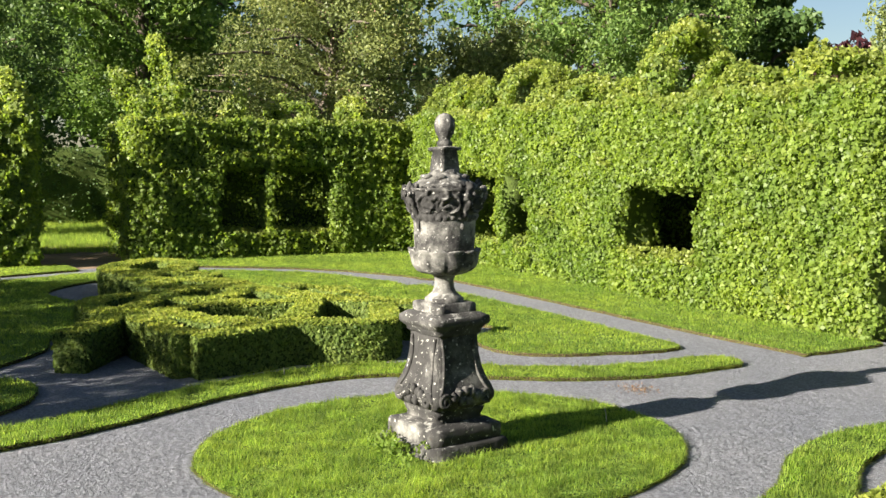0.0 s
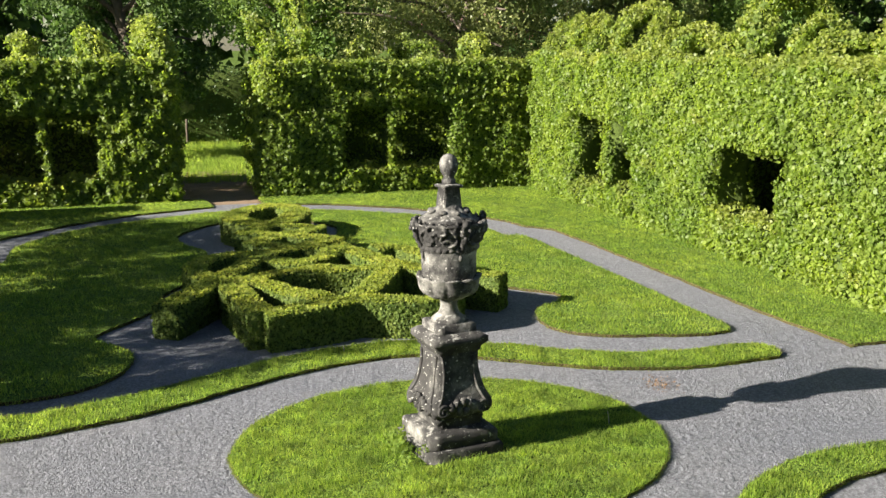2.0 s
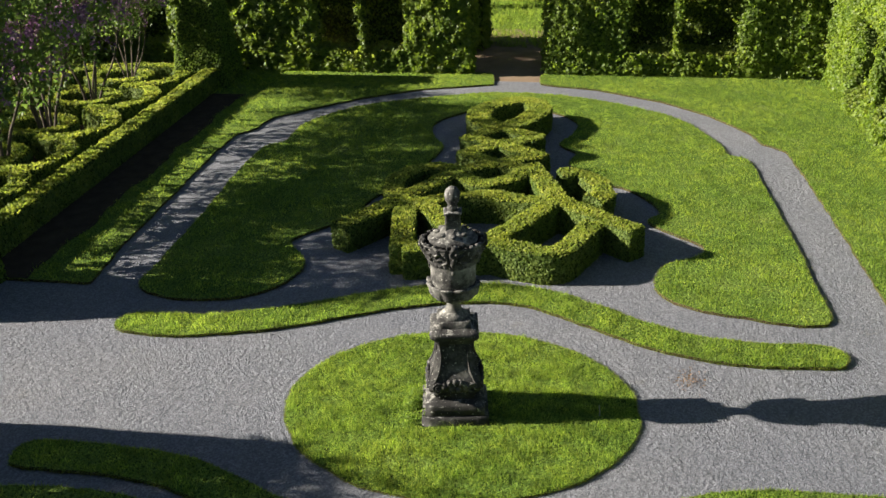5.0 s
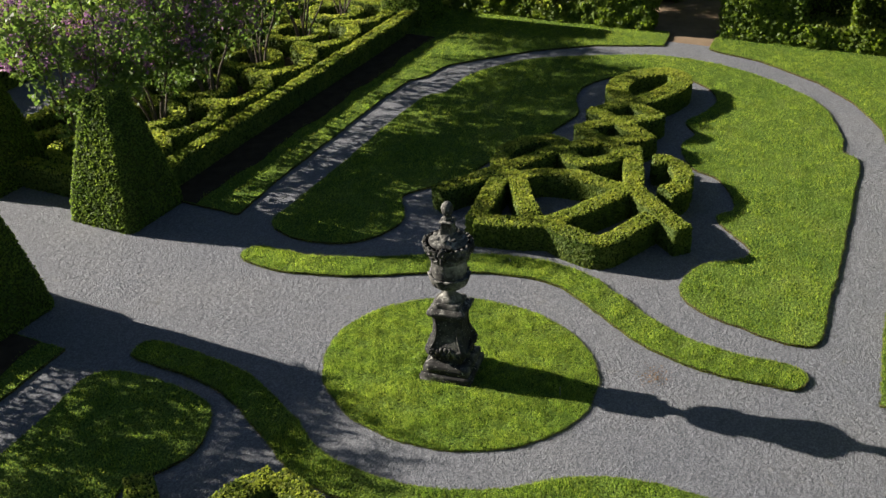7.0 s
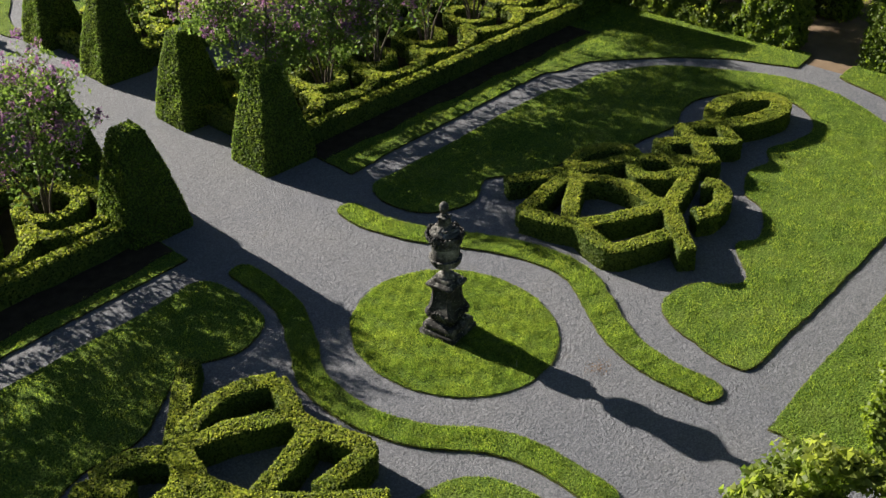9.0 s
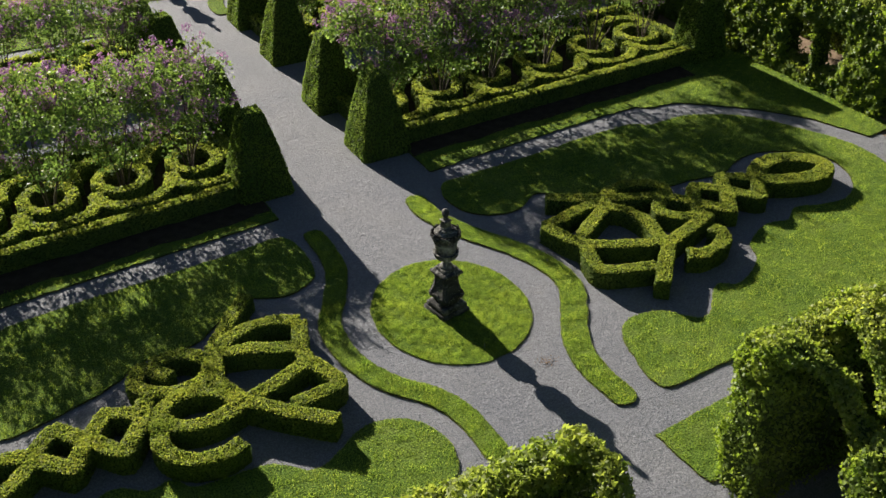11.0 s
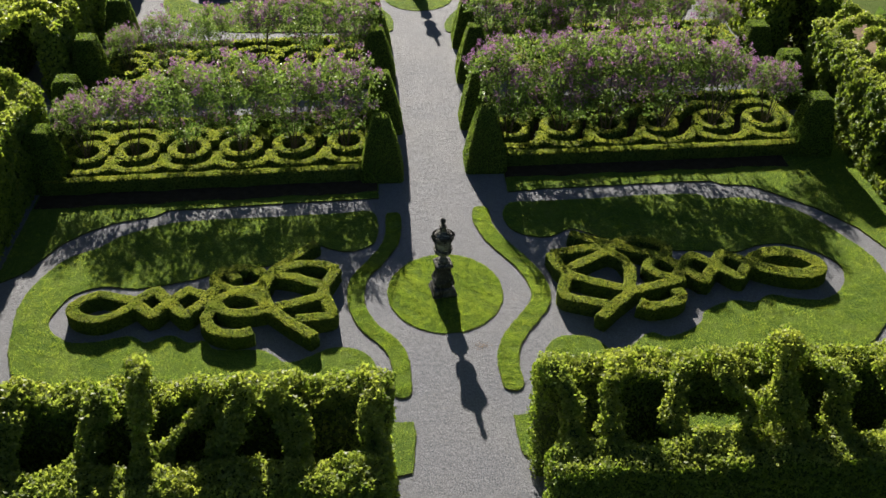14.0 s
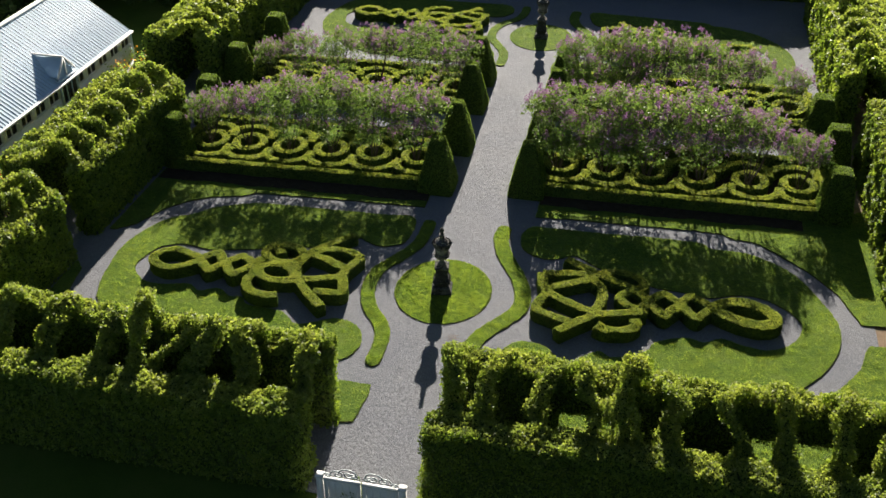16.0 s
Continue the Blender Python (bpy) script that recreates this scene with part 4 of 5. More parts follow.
def lilac(seed, bloom, low, leaves):
    r = np.random.default_rng(seed)
    shells, clumps, stems = [], [], []
    for k in range(6):
        a = 6.28 * k / 6 + r.random()
        reach, top = 0.45 + 0.8 * r.random(), 3.0 + 0.5 * r.random()
        stem = [(0.08 * math.cos(a), 0.08 * math.sin(a), 0), (0.25 * reach * math.cos(a), 0.25 * reach * math.sin(a), 0.7), (0.6 * reach * math.cos(a + 0.2), 0.6 * reach * math.sin(a + 0.2), 1.5), (reach * math.cos(a + 0.3), reach * math.sin(a + 0.3), top)]
        line = resample(stem, 0.2)
        shells.append(tube(line, np.linspace(0.032, 0.009, len(line)), 5))
        stems.append(line)
    for c in range(84):
        a, rad, z = 2.4 * c + 0.5 * r.random(), 1.25 * math.sqrt((c + 0.5) / 84), 1.95 + 1.8 * r.random() ** 0.8
        if math.sin(a) < 0.3 and c % 6 < low:       # boughs hanging low to the south
            z = 1.0 + 1.25 * r.random()
        rad *= 0.75 + 0.35 * math.sin(math.pi * (z - 1.5) / 2.6)
        q = np.array([rad * math.cos(a), rad * math.sin(a), z - 0.25 * (rad / 1.1) ** 2 * (z > 3.0)])
        line = min(stems, key=lambda l: np.linalg.norm(l - (q - np.array([0, 0, 0.5])), axis=1).min())
        p = line[np.linalg.norm(line - (q - np.array([0, 0, 0.5])), axis=1).argmin()]
        shells.append(tube(np.array([p, (p + q) / 2 + r.normal(size=3) * 0.05, q]), [0.01, 0.007, 0.004], 4))
        clumps.append((*q, 0.2 + 0.2 * r.random()))
    clumps = np.array(clumps)
    ob = tagged(new("lilac_tree"), "many-stemmed lilac tree with loose crown and violet panicles", "tree", "lilac trees")
    part("trunk", mesh_of("trunk", *join(shells), M_BARK, True), ob)
    part("crown", mesh_of("crown", *crown_leaves(clumps, leaves, 0.076, seed + 1, wide=1.0), M_LILAC), ob)
    tips = clumps[(r.random(len(clumps)) < bloom) & (clumps[:, 2] > 1.5)]
    heads = []
    for x, y, z, rad in tips:
        for h in range(5):
            d = r.normal(size=3)
            d[2] = abs(d[2]) * 0.8
            d /= np.linalg.norm(d)
            heads.append((*(np.array([x, y, z]) + d * rad * 1.12), 0.09))
    heads = np.array(heads)
    stretch = np.concatenate([heads, heads + np.array([0, 0, 0.1, -0.03])])
    part("blossom", mesh_of("blossom", *crown_leaves(stretch, 9, 0.055, seed + 2, 0, 1.0, 0.2), M_BLOSSOM), ob, "violet lilac panicles")
    return ob


kinds = [lilac(61, 0.5, 4, 84), lilac(64, 0.5, 2, 62), lilac(67, 0.34, 0, 44), lilac(70, 0.34, 2, 60)]
r = np.random.default_rng(5)
spots = [(x, f(x)) for xs, f in ((XW, W_RINGS), (XE, E_RINGS), (XW, W2_RINGS), (XE, E2_RINGS)) for x in xs]
placed = set()
for x, y in spots:
    size = (1.17 - 0.01 * (x - 7.0) ** 2 if x > 0 else 1.0 - 0.006 * (x + 5.5) ** 2) * (0.95 + 0.1 * r.random()) * (0.86 if y > 13 else 1.0)
    m = pose(x + 0.1 * r.normal(), y - (0.25 if x > 0 else 0.0) + 0.1 * r.normal(), 0, 0, 0, 100 * (r.random() - 0.5))
    kind = (0 if x < 6 else 1 if x < 10 else 2) if x > 0 else 1 if x > -4.5 else (3, 2, 3, 1)[int(r.integers(0, 4))]
    if kind in placed:
        copy_thing(kinds[kind], m).scale = (size, size, size)
    else:
        kinds[kind].matrix_basis, kinds[kind].scale = m, (size, size, size)
        placed.add(kind)


# ---- stone urns ----
def square_loft(profile, seed=0):
    """Square in plan: rows of z, half width."""
    shells = []
    v = []
    for z, h in profile:
        side = np.linspace(-h, h, 7)
        ring = [(x, -h) for x in side[:-1]] + [(h, y) for y in side[:-1]] + [(-x, h) for x in side[:-1]] + [(-h, -y) for y in side[:-1]]
        v += [(x, y, z) for x, y in ring]
    v = np.array(v, float)
    f = grid_faces(len(profile), 24, True)
    top = (len(profile) - 1) * 24 + np.arange(24)
    f = np.concatenate([f, np.stack([np.full(22, top[0]), top[1:-1], top[2:]], 1)])
    return v + wobble(v, 0.25, seed) * 0.004, f


def lathe(profile, sides=40, lobes=0, depth=0.0, band=(0, 0)):
    """Round in plan: rows of z, radius; lobes ripple the rows whose z lies in the band."""
    a = np.linspace(0, 2 * np.pi, sides, endpoint=False)
    v = []
    for z, rad in profile:
        k = rad * (1 + (depth * np.cos(lobes * a) if band[0] <= z <= band[1] else 0 * a))
        v.append(np.stack([k * np.cos(a), k * np.sin(a), np.full(sides, z)], 1))
    f = grid_faces(len(profile), sides, True)
    return np.concatenate(v), f


def turned(shell, angle, at=(0, 0, 0)):
    c, s = math.cos(angle), math.sin(angle)
    return shell[0] @ np.array([[c, s, 0], [-s, c, 0], [0, 0, 1]]) + np.array(at), shell[1]


def spiral(radius, turns, depth, thick):
    """A volute: a rolled band in the x-z plane, depth wide along y."""
    a = np.linspace(0, turns * 2 * np.pi, int(26 * turns))
    rad = radius * (1 - 0.8 * a / a[-1])
    mid = np.stack([rad * np.cos(a), np.zeros_like(a), rad * np.sin(a)], 1)
    sec = [(-depth / 2, -thick / 2), (depth / 2, -thick / 2), (depth / 2, thick / 2), (-depth / 2, thick / 2)]
    out = np.stack([np.cos(a), 0 * a, np.sin(a)], 1)
    v = np.stack([mid + np.array([0, y, 0]) + out * t for y, t in sec], 1).reshape(-1, 3)
    return v, grid_faces(len(a), 4, True)


def leafy_knob(at, size, seed):
    """A worn carved leaf or boss."""
    bm = bmesh.new()
    bmesh.ops.create_icosphere(bm, subdivisions=2, radius=1.0)
    v = np.array([q.co[:] for q in bm.verts])
    f = np.array([[q.index for q in face.verts] for face in bm.faces])
    bm.free()
    v = v * (1 + 0.22 * wobble(v, 1.1, seed)[:, :1])
    return v * np.array(size) + np.array(at), f


def leaf_cup():
    """A gadrooned cup whose leaf tips curl out at the top."""
    a = np.linspace(0, 2 * np.pi, 120, endpoint=False)
    rows = []
    for z, rad, ripple in ((1.405, 0.07, 0), (1.41, 0.12, 0.0), (1.425, 0.175, 0.006), (1.45, 0.222, 0.014), (1.485, 0.25, 0.018), (1.525, 0.262, 0.02), (1.56, 0.268, 0.02), (1.588, 0.279, 0.022), (1.606, 0.286, 0.024), (1.612, 0.274, 0.02), (1.598, 0.235, 0.01)):
        lobe = np.abs(np.sin(6 * a)) ** 0.6
        rows.append(np.stack([(rad + ripple * (lobe - 0.5)) * np.cos(a), (rad + ripple * (lobe - 0.5)) * np.sin(a), z + (0.022 * (lobe - 0.6) if z > 1.58 else 0 * a)], 1))
    v = np.concatenate(rows)
    return v + wobble(v, 0.12, 31) * 0.004, grid_faces(len(rows), 120, True)


def frieze():
    """The swelling upper band of the urn: paired volutes and a shell between the masks, leaves below."""
    sides, zs = 176, np.linspace(1.835, 2.1, 30)
    a = np.linspace(0, 2 * np.pi, sides, endpoint=False)[None, :]
    z = zs[:, None]
    rad = np.interp(zs, [1.835, 1.86, 1.9, 1.96, 2.03, 2.1], [0.24, 0.25, 0.262, 0.284, 0.312, 0.33])[:, None]
    u = rad * ((a + np.pi / 4 + np.pi / 4) % (np.pi / 2) - np.pi / 4)          # along the face, from the middle between two masks
    relief = np.zeros_like(u)
    for c, zc, size in ((-0.1, 1.975, 0.068), (0.1, 1.975, 0.068), (-0.045, 2.045, 0.034), (0.05, 2.04, 0.03)):
        d = np.hypot(u - c, z - zc)
        open_side = np.cos(np.arctan2(z - zc, (u - c) * np.sign(c)) - 2.3)             # C-scrolls, open towards the shell
        relief += 0.026 * np.exp(-((d - size) / 0.011) ** 2) * np.clip(1.1 - 1.4 * open_side, 0, 1)
    fan = np.arctan2(u, z - 1.93)
    d = np.hypot(u, z - 1.93)
    relief += 0.02 * np.exp(-((d - 0.07) / 0.035) ** 2) * np.abs(np.cos(5 * fan)) * (z > 1.93)
    relief += 0.02 * np.exp(-((z - 1.865) / 0.022) ** 2) * np.abs(np.sin(14 * a)) ** 0.7
    relief += 0.012 * np.exp(-((z - 2.085) / 0.012) ** 2)
    v = np.stack([(rad + relief) * np.cos(a), (rad + relief) * np.sin(a), z + 0 * a], -1).reshape(-1, 3)
    v = v + wobble(v, 0.09, 33) * 0.004 + wobble(v, 0.045, 34) * 0.003
    return v, grid_faces(30, sides, True)


def bracket(seed):
    """A worn mask of curling leaves that stands out from the frieze, in the x-z plane."""
    line = resample([(0.236, 0, 1.77), (0.25, 0, 1.84), (0.272, 0, 1.91), (0.3, 0, 1.98), (0.324, 0, 2.05), (0.33, 0, 2.1), (0.326, 0, 2.15)], 0.02)
    t = np.linspace(0, 1, len(line))
    v, f = tube(line, np.interp(t, [0, 0.2, 0.5, 0.75, 0.92, 1], [0.012, 0.02, 0.028, 0.036, 0.027, 0.008]), 14)
    v = v * np.array([1, 1.25, 1])
    return v + wobble(v, 0.1, seed) * 0.012 + wobble(v, 0.05, seed + 1) * 0.007, f


def urn(name, x, y, turn):
    ob = tagged(new(name), "weathered grey stone urn with lid on a scrolled pedestal, lichen-stained", "urn", "garden urns")
    ob.matrix_basis = pose(x, y, 0, 0, 0, turn)
    put = lambda nm, shells, label="", smooth=False, mat=M_STONE: part(nm, mesh_of(nm, *join(shells), mat, smooth), ob, label)
    put("lower_step", [square_loft([(-0.06, 0.368), (0.095, 0.368), (0.118, 0.355), (0.12, 0.26)], 1)], mat=M_SOOTED)
    put("upper_step", [square_loft([(0.11, 0.32), (0.12, 0.327), (0.23, 0.325), (0.248, 0.308), (0.262, 0.25), (0.27, 0.2)], 2)], mat=M_SOOTED)
    put("pedestal_foot", [square_loft([(0.25, 0.215), (0.3, 0.212), (0.33, 0.225), (0.36, 0.232), (0.385, 0.2)], 3)], mat=M_SOOTED)
    put("shaft", [square_loft([(0.36, 0.215), (0.385, 0.262), (0.43, 0.286), (0.48, 0.288), (0.54, 0.268), (0.61, 0.237), (0.7, 0.212), (0.8, 0.198), (0.9, 0.191), (0.98, 0.19)], 4)], "flared pedestal shaft with blackened sides", True, M_SOOTED)
    for k in range(4):
        a = k * math.pi / 2
        ca, sa = math.cos(a), math.sin(a)
        at = lambda out, side: (out * ca - side * sa, out * sa + side * ca)
        for s in (-1, 1):
            put("volute", [turned(spiral(0.06, 1.6, 0.05, 0.026), a + math.pi / 2, (*at(0.285, s * 0.19), 0.455))], mat=M_SOOTED)
            line = resample([(0.196, s * 0.16, 0.93), (0.205, s * 0.145, 0.78), (0.232, s * 0.165, 0.64), (0.27, s * 0.205, 0.54), (0.29, s * 0.235, 0.5)], 0.03)
            put("panel_moulding", [turned(tube(line, np.full(len(line), 0.014), 6), a)], smooth=True, mat=M_SOOTED)
        carving = [leafy_knob((*at(0.29, t), 0.5 - 1.8 * t * t + z), (0.03, 0.034, 0.045), 70 + k + n) for n, (t, z) in enumerate(((-0.11, 0), (-0.06, 0.012), (0.0, 0.02), (0.06, 0.012), (0.11, 0), (-0.035, -0.06), (0.035, -0.06)))]
        for knob in carving:
            put("carved_leaf", [knob], smooth=True, mat=M_SOOTED)
    put("cornice", [square_loft([(0.945, 0.195), (0.96, 0.212), (0.985, 0.214), (1.0, 0.225), (1.025, 0.252), (1.04, 0.262), (1.085, 0.262), (1.095, 0.245), (1.115, 0.215), (1.12, 0.19)], 5)], mat=M_SOOTED)
    put("urn_plinth", [square_loft([(1.105, 0.18), (1.185, 0.18), (1.195, 0.165), (1.2, 0.1)], 6)])
    put("urn_foot", [lathe([(1.19, 0.155), (1.22, 0.155), (1.24, 0.13), (1.265, 0.098), (1.31, 0.078), (1.36, 0.074), (1.393, 0.086), (1.41, 0.1), (1.415, 0.06)])], smooth=True, mat=M_PALE)
    put("urn_cup", [leaf_cup()], "lobed leaf cup under the urn", True, M_PALE)
    put("urn_body", [lathe([(1.57, 0.22), (1.62, 0.236), (1.7, 0.242), (1.78, 0.243), (1.83, 0.247), (1.86, 0.25)], 48)], "pale urn body streaked with black", True, M_PALE)
    put("urn_frieze", [frieze()], "blackened band of carved scrolls and leaves", True, M_CARVED)
    for k in range(4):
        b = k * math.pi / 2
        put("carved_mask", [turned(bracket(140 + 7 * k), b)], "blackened carved leaf mask standing out from the rim", True, M_CARVED)
        for n, (out, side, z, size) in enumerate(((0.324, 0.0, 1.985, 0.02), (0.348, 0.03, 2.05, 0.018), (0.348, -0.03, 2.05, 0.018), (0.3, 0.06, 2.11, 0.018), (0.3, -0.06, 2.11, 0.018), (0.276, 0.0, 1.885, 0.016))):
            put("carved_leaf", [turned(leafy_knob((out, side, z), (size, size * 0.8, size * 1.3), 100 + 9 * k + n), b)], smooth=True, mat=M_CARVED)
        for t in (-0.36, -0.12, 0.12, 0.36):
            c = b + math.pi / 4 + t
            put("rim_leaf", [leafy_knob((0.312 * math.cos(c), 0.312 * math.sin(c), 2.1 - 0.12 * t * t), (0.016, 0.026, 0.018), 80 + k)], smooth=True, mat=M_CARVED)
    put("lid", [lathe([(2.08, 0.2), (2.085, 0.255), (2.105, 0.264), (2.12, 0.258), (2.13, 0.236), (2.15, 0.205), (2.172, 0.17), (2.195, 0.138), (2.217, 0.112), (2.235, 0.1), (2.24, 0.09)], 60, 12, 0.035, (2.112, 2.22))], "stepped lid with worn leaf ribs", True, M_CARVED)
    for n, t in enumerate(np.linspace(0, 2 * math.pi, 8, endpoint=False)):
        put("lid_leaf", [leafy_knob((0.16 * math.cos(t), 0.16 * math.sin(t), 2.18), (0.04, 0.04, 0.022), 120 + n)], smooth=True, mat=M_CARVED)
    put("finial_neck", [square_loft([(2.22, 0.085), (2.24, 0.087), (2.38, 0.07), (2.39, 0.092), (2.41, 0.094), (2.415, 0.06)], 8)])
    put("finial", [lathe([(2.41, 0.05), (2.425, 0.06), (2.45, 0.062), (2.47, 0.045), (2.49, 0.052), (2.52, 0.071), (2.56, 0.081), (2.6, 0.082), (2.64, 0.068), (2.665, 0.045), (2.678, 0.015), (2.68, 0.001)], 24)], "lichen-capped stone ball", True, M_CARVED)
    return ob


urn("stone_urn", -0.035, 0.055, 9)
urn("stone_urn", 0.1, CENTRE2, 0)


# ---- greenhouse by the west hedge ----
def bar(p, q, w, h):
    """A square bar from p to q."""
    p, q = Vector(p), Vector(q)
    d = (q - p).normalized()
    s = d.cross(Vector((0, 0, 1)) if abs(d.z) < 0.95 else Vector((0, 1, 0))).normalized()
    u = s.cross(d)
    v = [tuple(e + s * a * w / 2 + u * b * h / 2) for e in (p, q) for a, b in ((-1, -1), (1, -1), (1, 1), (-1, 1))]
    f = [(0, 1, 5), (0, 5, 4), (1, 2, 6), (1, 6, 5), (2, 3, 7), (2, 7, 6), (3, 0, 4), (3, 4, 7), (0, 3, 2), (0, 2, 1), (4, 5, 6), (4, 6, 7)]
    return np.array(v), np.array(f)


def glass_material():
    m, nt, bsdf, out = material("shaded_glass")
    bsdf.inputs["Roughness"].default_value = 0.6
    streak = noise_fac(nt, 1.2, 5.0)
    nt.links.new(ramp(nt, streak, [(0.3, (0.42, 0.56, 0.68)), (0.7, (0.55, 0.67, 0.76))]), bsdf.inputs["Base Color"])
    bsdf.inputs["Specular IOR Level"].default_value = 0.15
    return m


M_GLASS = glass_material()
M_BAR = plain_material("blue_white_paint", [(0.48, 0.58, 0.68), (0.62, 0.7, 0.77)], 2.0, 0.5, 0.1, 0.002, 60.0)
M_PANE = plain_material("dark_window", [(0.03, 0.03, 0.035), (0.06, 0.055, 0.05)], 1.5, 0.15, 0.0, 0.001, 20.0)
GX0, GX1, GXR, GY0, GY1, EAVE, RIDGE = -20.2, -26.6, -23.4, -7.0, 16.0, 2.1, 4.3
house = tagged(new("greenhouse"), "long white greenhouse with whitewashed glass roof and small dormer", "greenhouse")
part("wall", mesh_of("wall", *join([block(GX1, GX0 - 0.12, GY0, GY1, 0, 1.35, 2.0, 0.0, 0.01), bar((GX0 - 0.2, GY0, EAVE - 0.1), (GX0 - 0.2, GY1, EAVE - 0.1), 0.16, 0.24), bar((GX1, GY0, EAVE - 0.1), (GX1, GY1, EAVE - 0.1), 0.16, 0.24)]), M_WHITE), house)
v = np.array([(GX1, GY0, EAVE), (GX1, GY1, EAVE), (GXR, GY1, RIDGE), (GXR, GY0, RIDGE)])
part("roof_glass", mesh_of("roof_glass", v, np.array([[3, 2, 1, 0]]), M_GLASS), house, "whitewashed roof glass")
for n in range(100):
    y0, dz = GY0 + 0.23 * n, 0.003 * (n * 7 % 3)
    v = np.array([(GX0, y0, EAVE + dz), (GX0, y0 + 0.23, EAVE + dz), (GXR, y0 + 0.23, RIDGE + dz), (GXR, y0, RIDGE + dz)])
    part("roof_pane", mesh_of("roof_pane", v, np.array([[0, 1, 2, 3]]), M_GLASS), house, "whitewashed roof glass")
bars = [bar((GX0, y, EAVE + 0.012), (GXR, y, RIDGE + 0.012), 0.03, 0.02) for y in np.arange(GY0, GY1 + 0.1, 0.23)]
for n, b in enumerate(bars):
    part("glazing_bar", mesh_of("glazing_bar", *b, M_BAR), house)
part("ridge", mesh_of("ridge", *bar((GXR, GY0, RIDGE + 0.05), (GXR, GY1, RIDGE + 0.05), 0.14, 0.12), M_WHITE), house)
part("gutter", mesh_of("gutter", *bar((GX0 + 0.06, GY0, EAVE), (GX0 + 0.06, GY1, EAVE), 0.14, 0.1), M_WHITE), house)
for n, y in enumerate(np.arange(GY0 + 0.6, GY1 - 0.5, 1.15)):
    win = part("window", mesh_of("window", *join([bar((GX0 - 0.2, y - 0.5, 1.65), (GX0 - 0.2, y - 0.34, 1.65), 0.1, 0.7), bar((GX0 - 0.2, y + 0.45, 1.65), (GX0 - 0.2, y + 0.62, 1.65), 0.1, 0.7), bar((GX0 - 0.2, y - 0.5, 1.38), (GX0 - 0.2, y + 0.62, 1.38), 0.12, 0.08), bar((GX0 - 0.2, y + 0.02, 1.65), (GX0 - 0.2, y + 0.07, 1.65), 0.06, 0.6)]), M_WHITE), house)
    part("pane", mesh_of("pane", *block(GX0 - 0.26, GX0 - 0.22, y - 0.44, y + 0.57, 1.3, 1.95, 2.0, 0.0, 0.005), M_PANE), win)
gable = np.array([(GX0, GY1, EAVE), (GX1, GY1, EAVE), (GXR, GY1, RIDGE), (GX0, GY1, 0.6), (GX1, GY1, 0.6)])
part("gable", mesh_of("gable", gable, np.array([[0, 1, 2], [0, 3, 1], [3, 4, 1]]), M_GLASS), house)
DY, DX = 9.8, -21.2
part("dormer", mesh_of("dormer", np.array([(DX + 0.9, DY - 0.7, 2.2), (DX + 0.9, DY + 0.7, 2.2), (DX + 0.9, DY, 3.15), (DX - 1.2, DY, 3.15), (DX + 0.9, DY - 0.75, 2.45), (DX + 0.9, DY + 0.75, 2.45), (DX - 0.4, DY - 0.75, 2.45), (DX - 0.4, DY + 0.75, 2.45)]), np.array([[0, 1, 2], [4, 2, 3], [4, 3, 6], [5, 3, 2], [5, 7, 3]]), M_GLASS), house)
for p, q in (((DX + 0.92, DY - 0.75, 2.4), (DX + 0.92, DY, 3.18)), ((DX + 0.92, DY + 0.75, 2.4), (DX + 0.92, DY, 3.18)), ((DX + 0.92, DY, 2.2), (DX + 0.92, DY, 3.1)), ((DX + 0.9, DY, 3.2), (DX - 1.2, DY, 3.2))):
    part("dormer_trim", mesh_of("dormer_trim", *bar(p, q, 0.08, 0.08), M_WHITE), house)
porch = part("dormer_front", mesh_of("dormer_front", *bar((DX + 0.94, DY - 0.7, 2.25), (DX + 0.94, DY + 0.7, 2.25), 0.1, 0.1), M_BAR), house, "white framed front of the dormer")
part("dormer_sill", mesh_of("dormer_sill", *bar((DX + 0.94, DY - 0.7, 1.05), (DX + 0.94, DY + 0.7, 1.05), 0.1, 0.1), M_BAR), porch)
for y, w in ((-0.68, 0.1), (-0.23, 0.05), (0.23, 0.05), (0.68, 0.1)):
    part("dormer_post", mesh_of("dormer_post", *bar((DX + 0.94, DY + y, 1.1), (DX + 0.94, DY + y, 2.2), w, w), M_BAR), porch)
for k in (-1, 0, 1):
    part("pane", mesh_of("pane", *block(DX + 0.9, DX + 0.92, DY + 0.46 * k - 0.2, DY + 0.46 * k + 0.2, 1.1, 2.2, 2.0, 0.0, 0.002), M_PANE), porch)

# flower border along the greenhouse
r = np.random.default_rng(8)
bed = np.c_[-19.05 + 0.45 * r.normal(size=420), -4 + 30 * r.random(420), 0.3 + 1.0 * r.random(420), 0.22 + 0.28 * r.random(420)]
border = tagged(new("flower_border", mesh_of("flower_border", *crown_leaves(bed, 40, 0.11, 91), M_BORDER)), "leafy flower border with orange blooms along the greenhouse", "flowers", kind="stuff")
part("blooms", mesh_of("blooms", *crown_leaves(bed[:90] + np.array([0, 0, 0.2, 0]), 14, 0.08, 92, 0, 0.9), M_ORANGE), border, "orange blooms", "stuff")


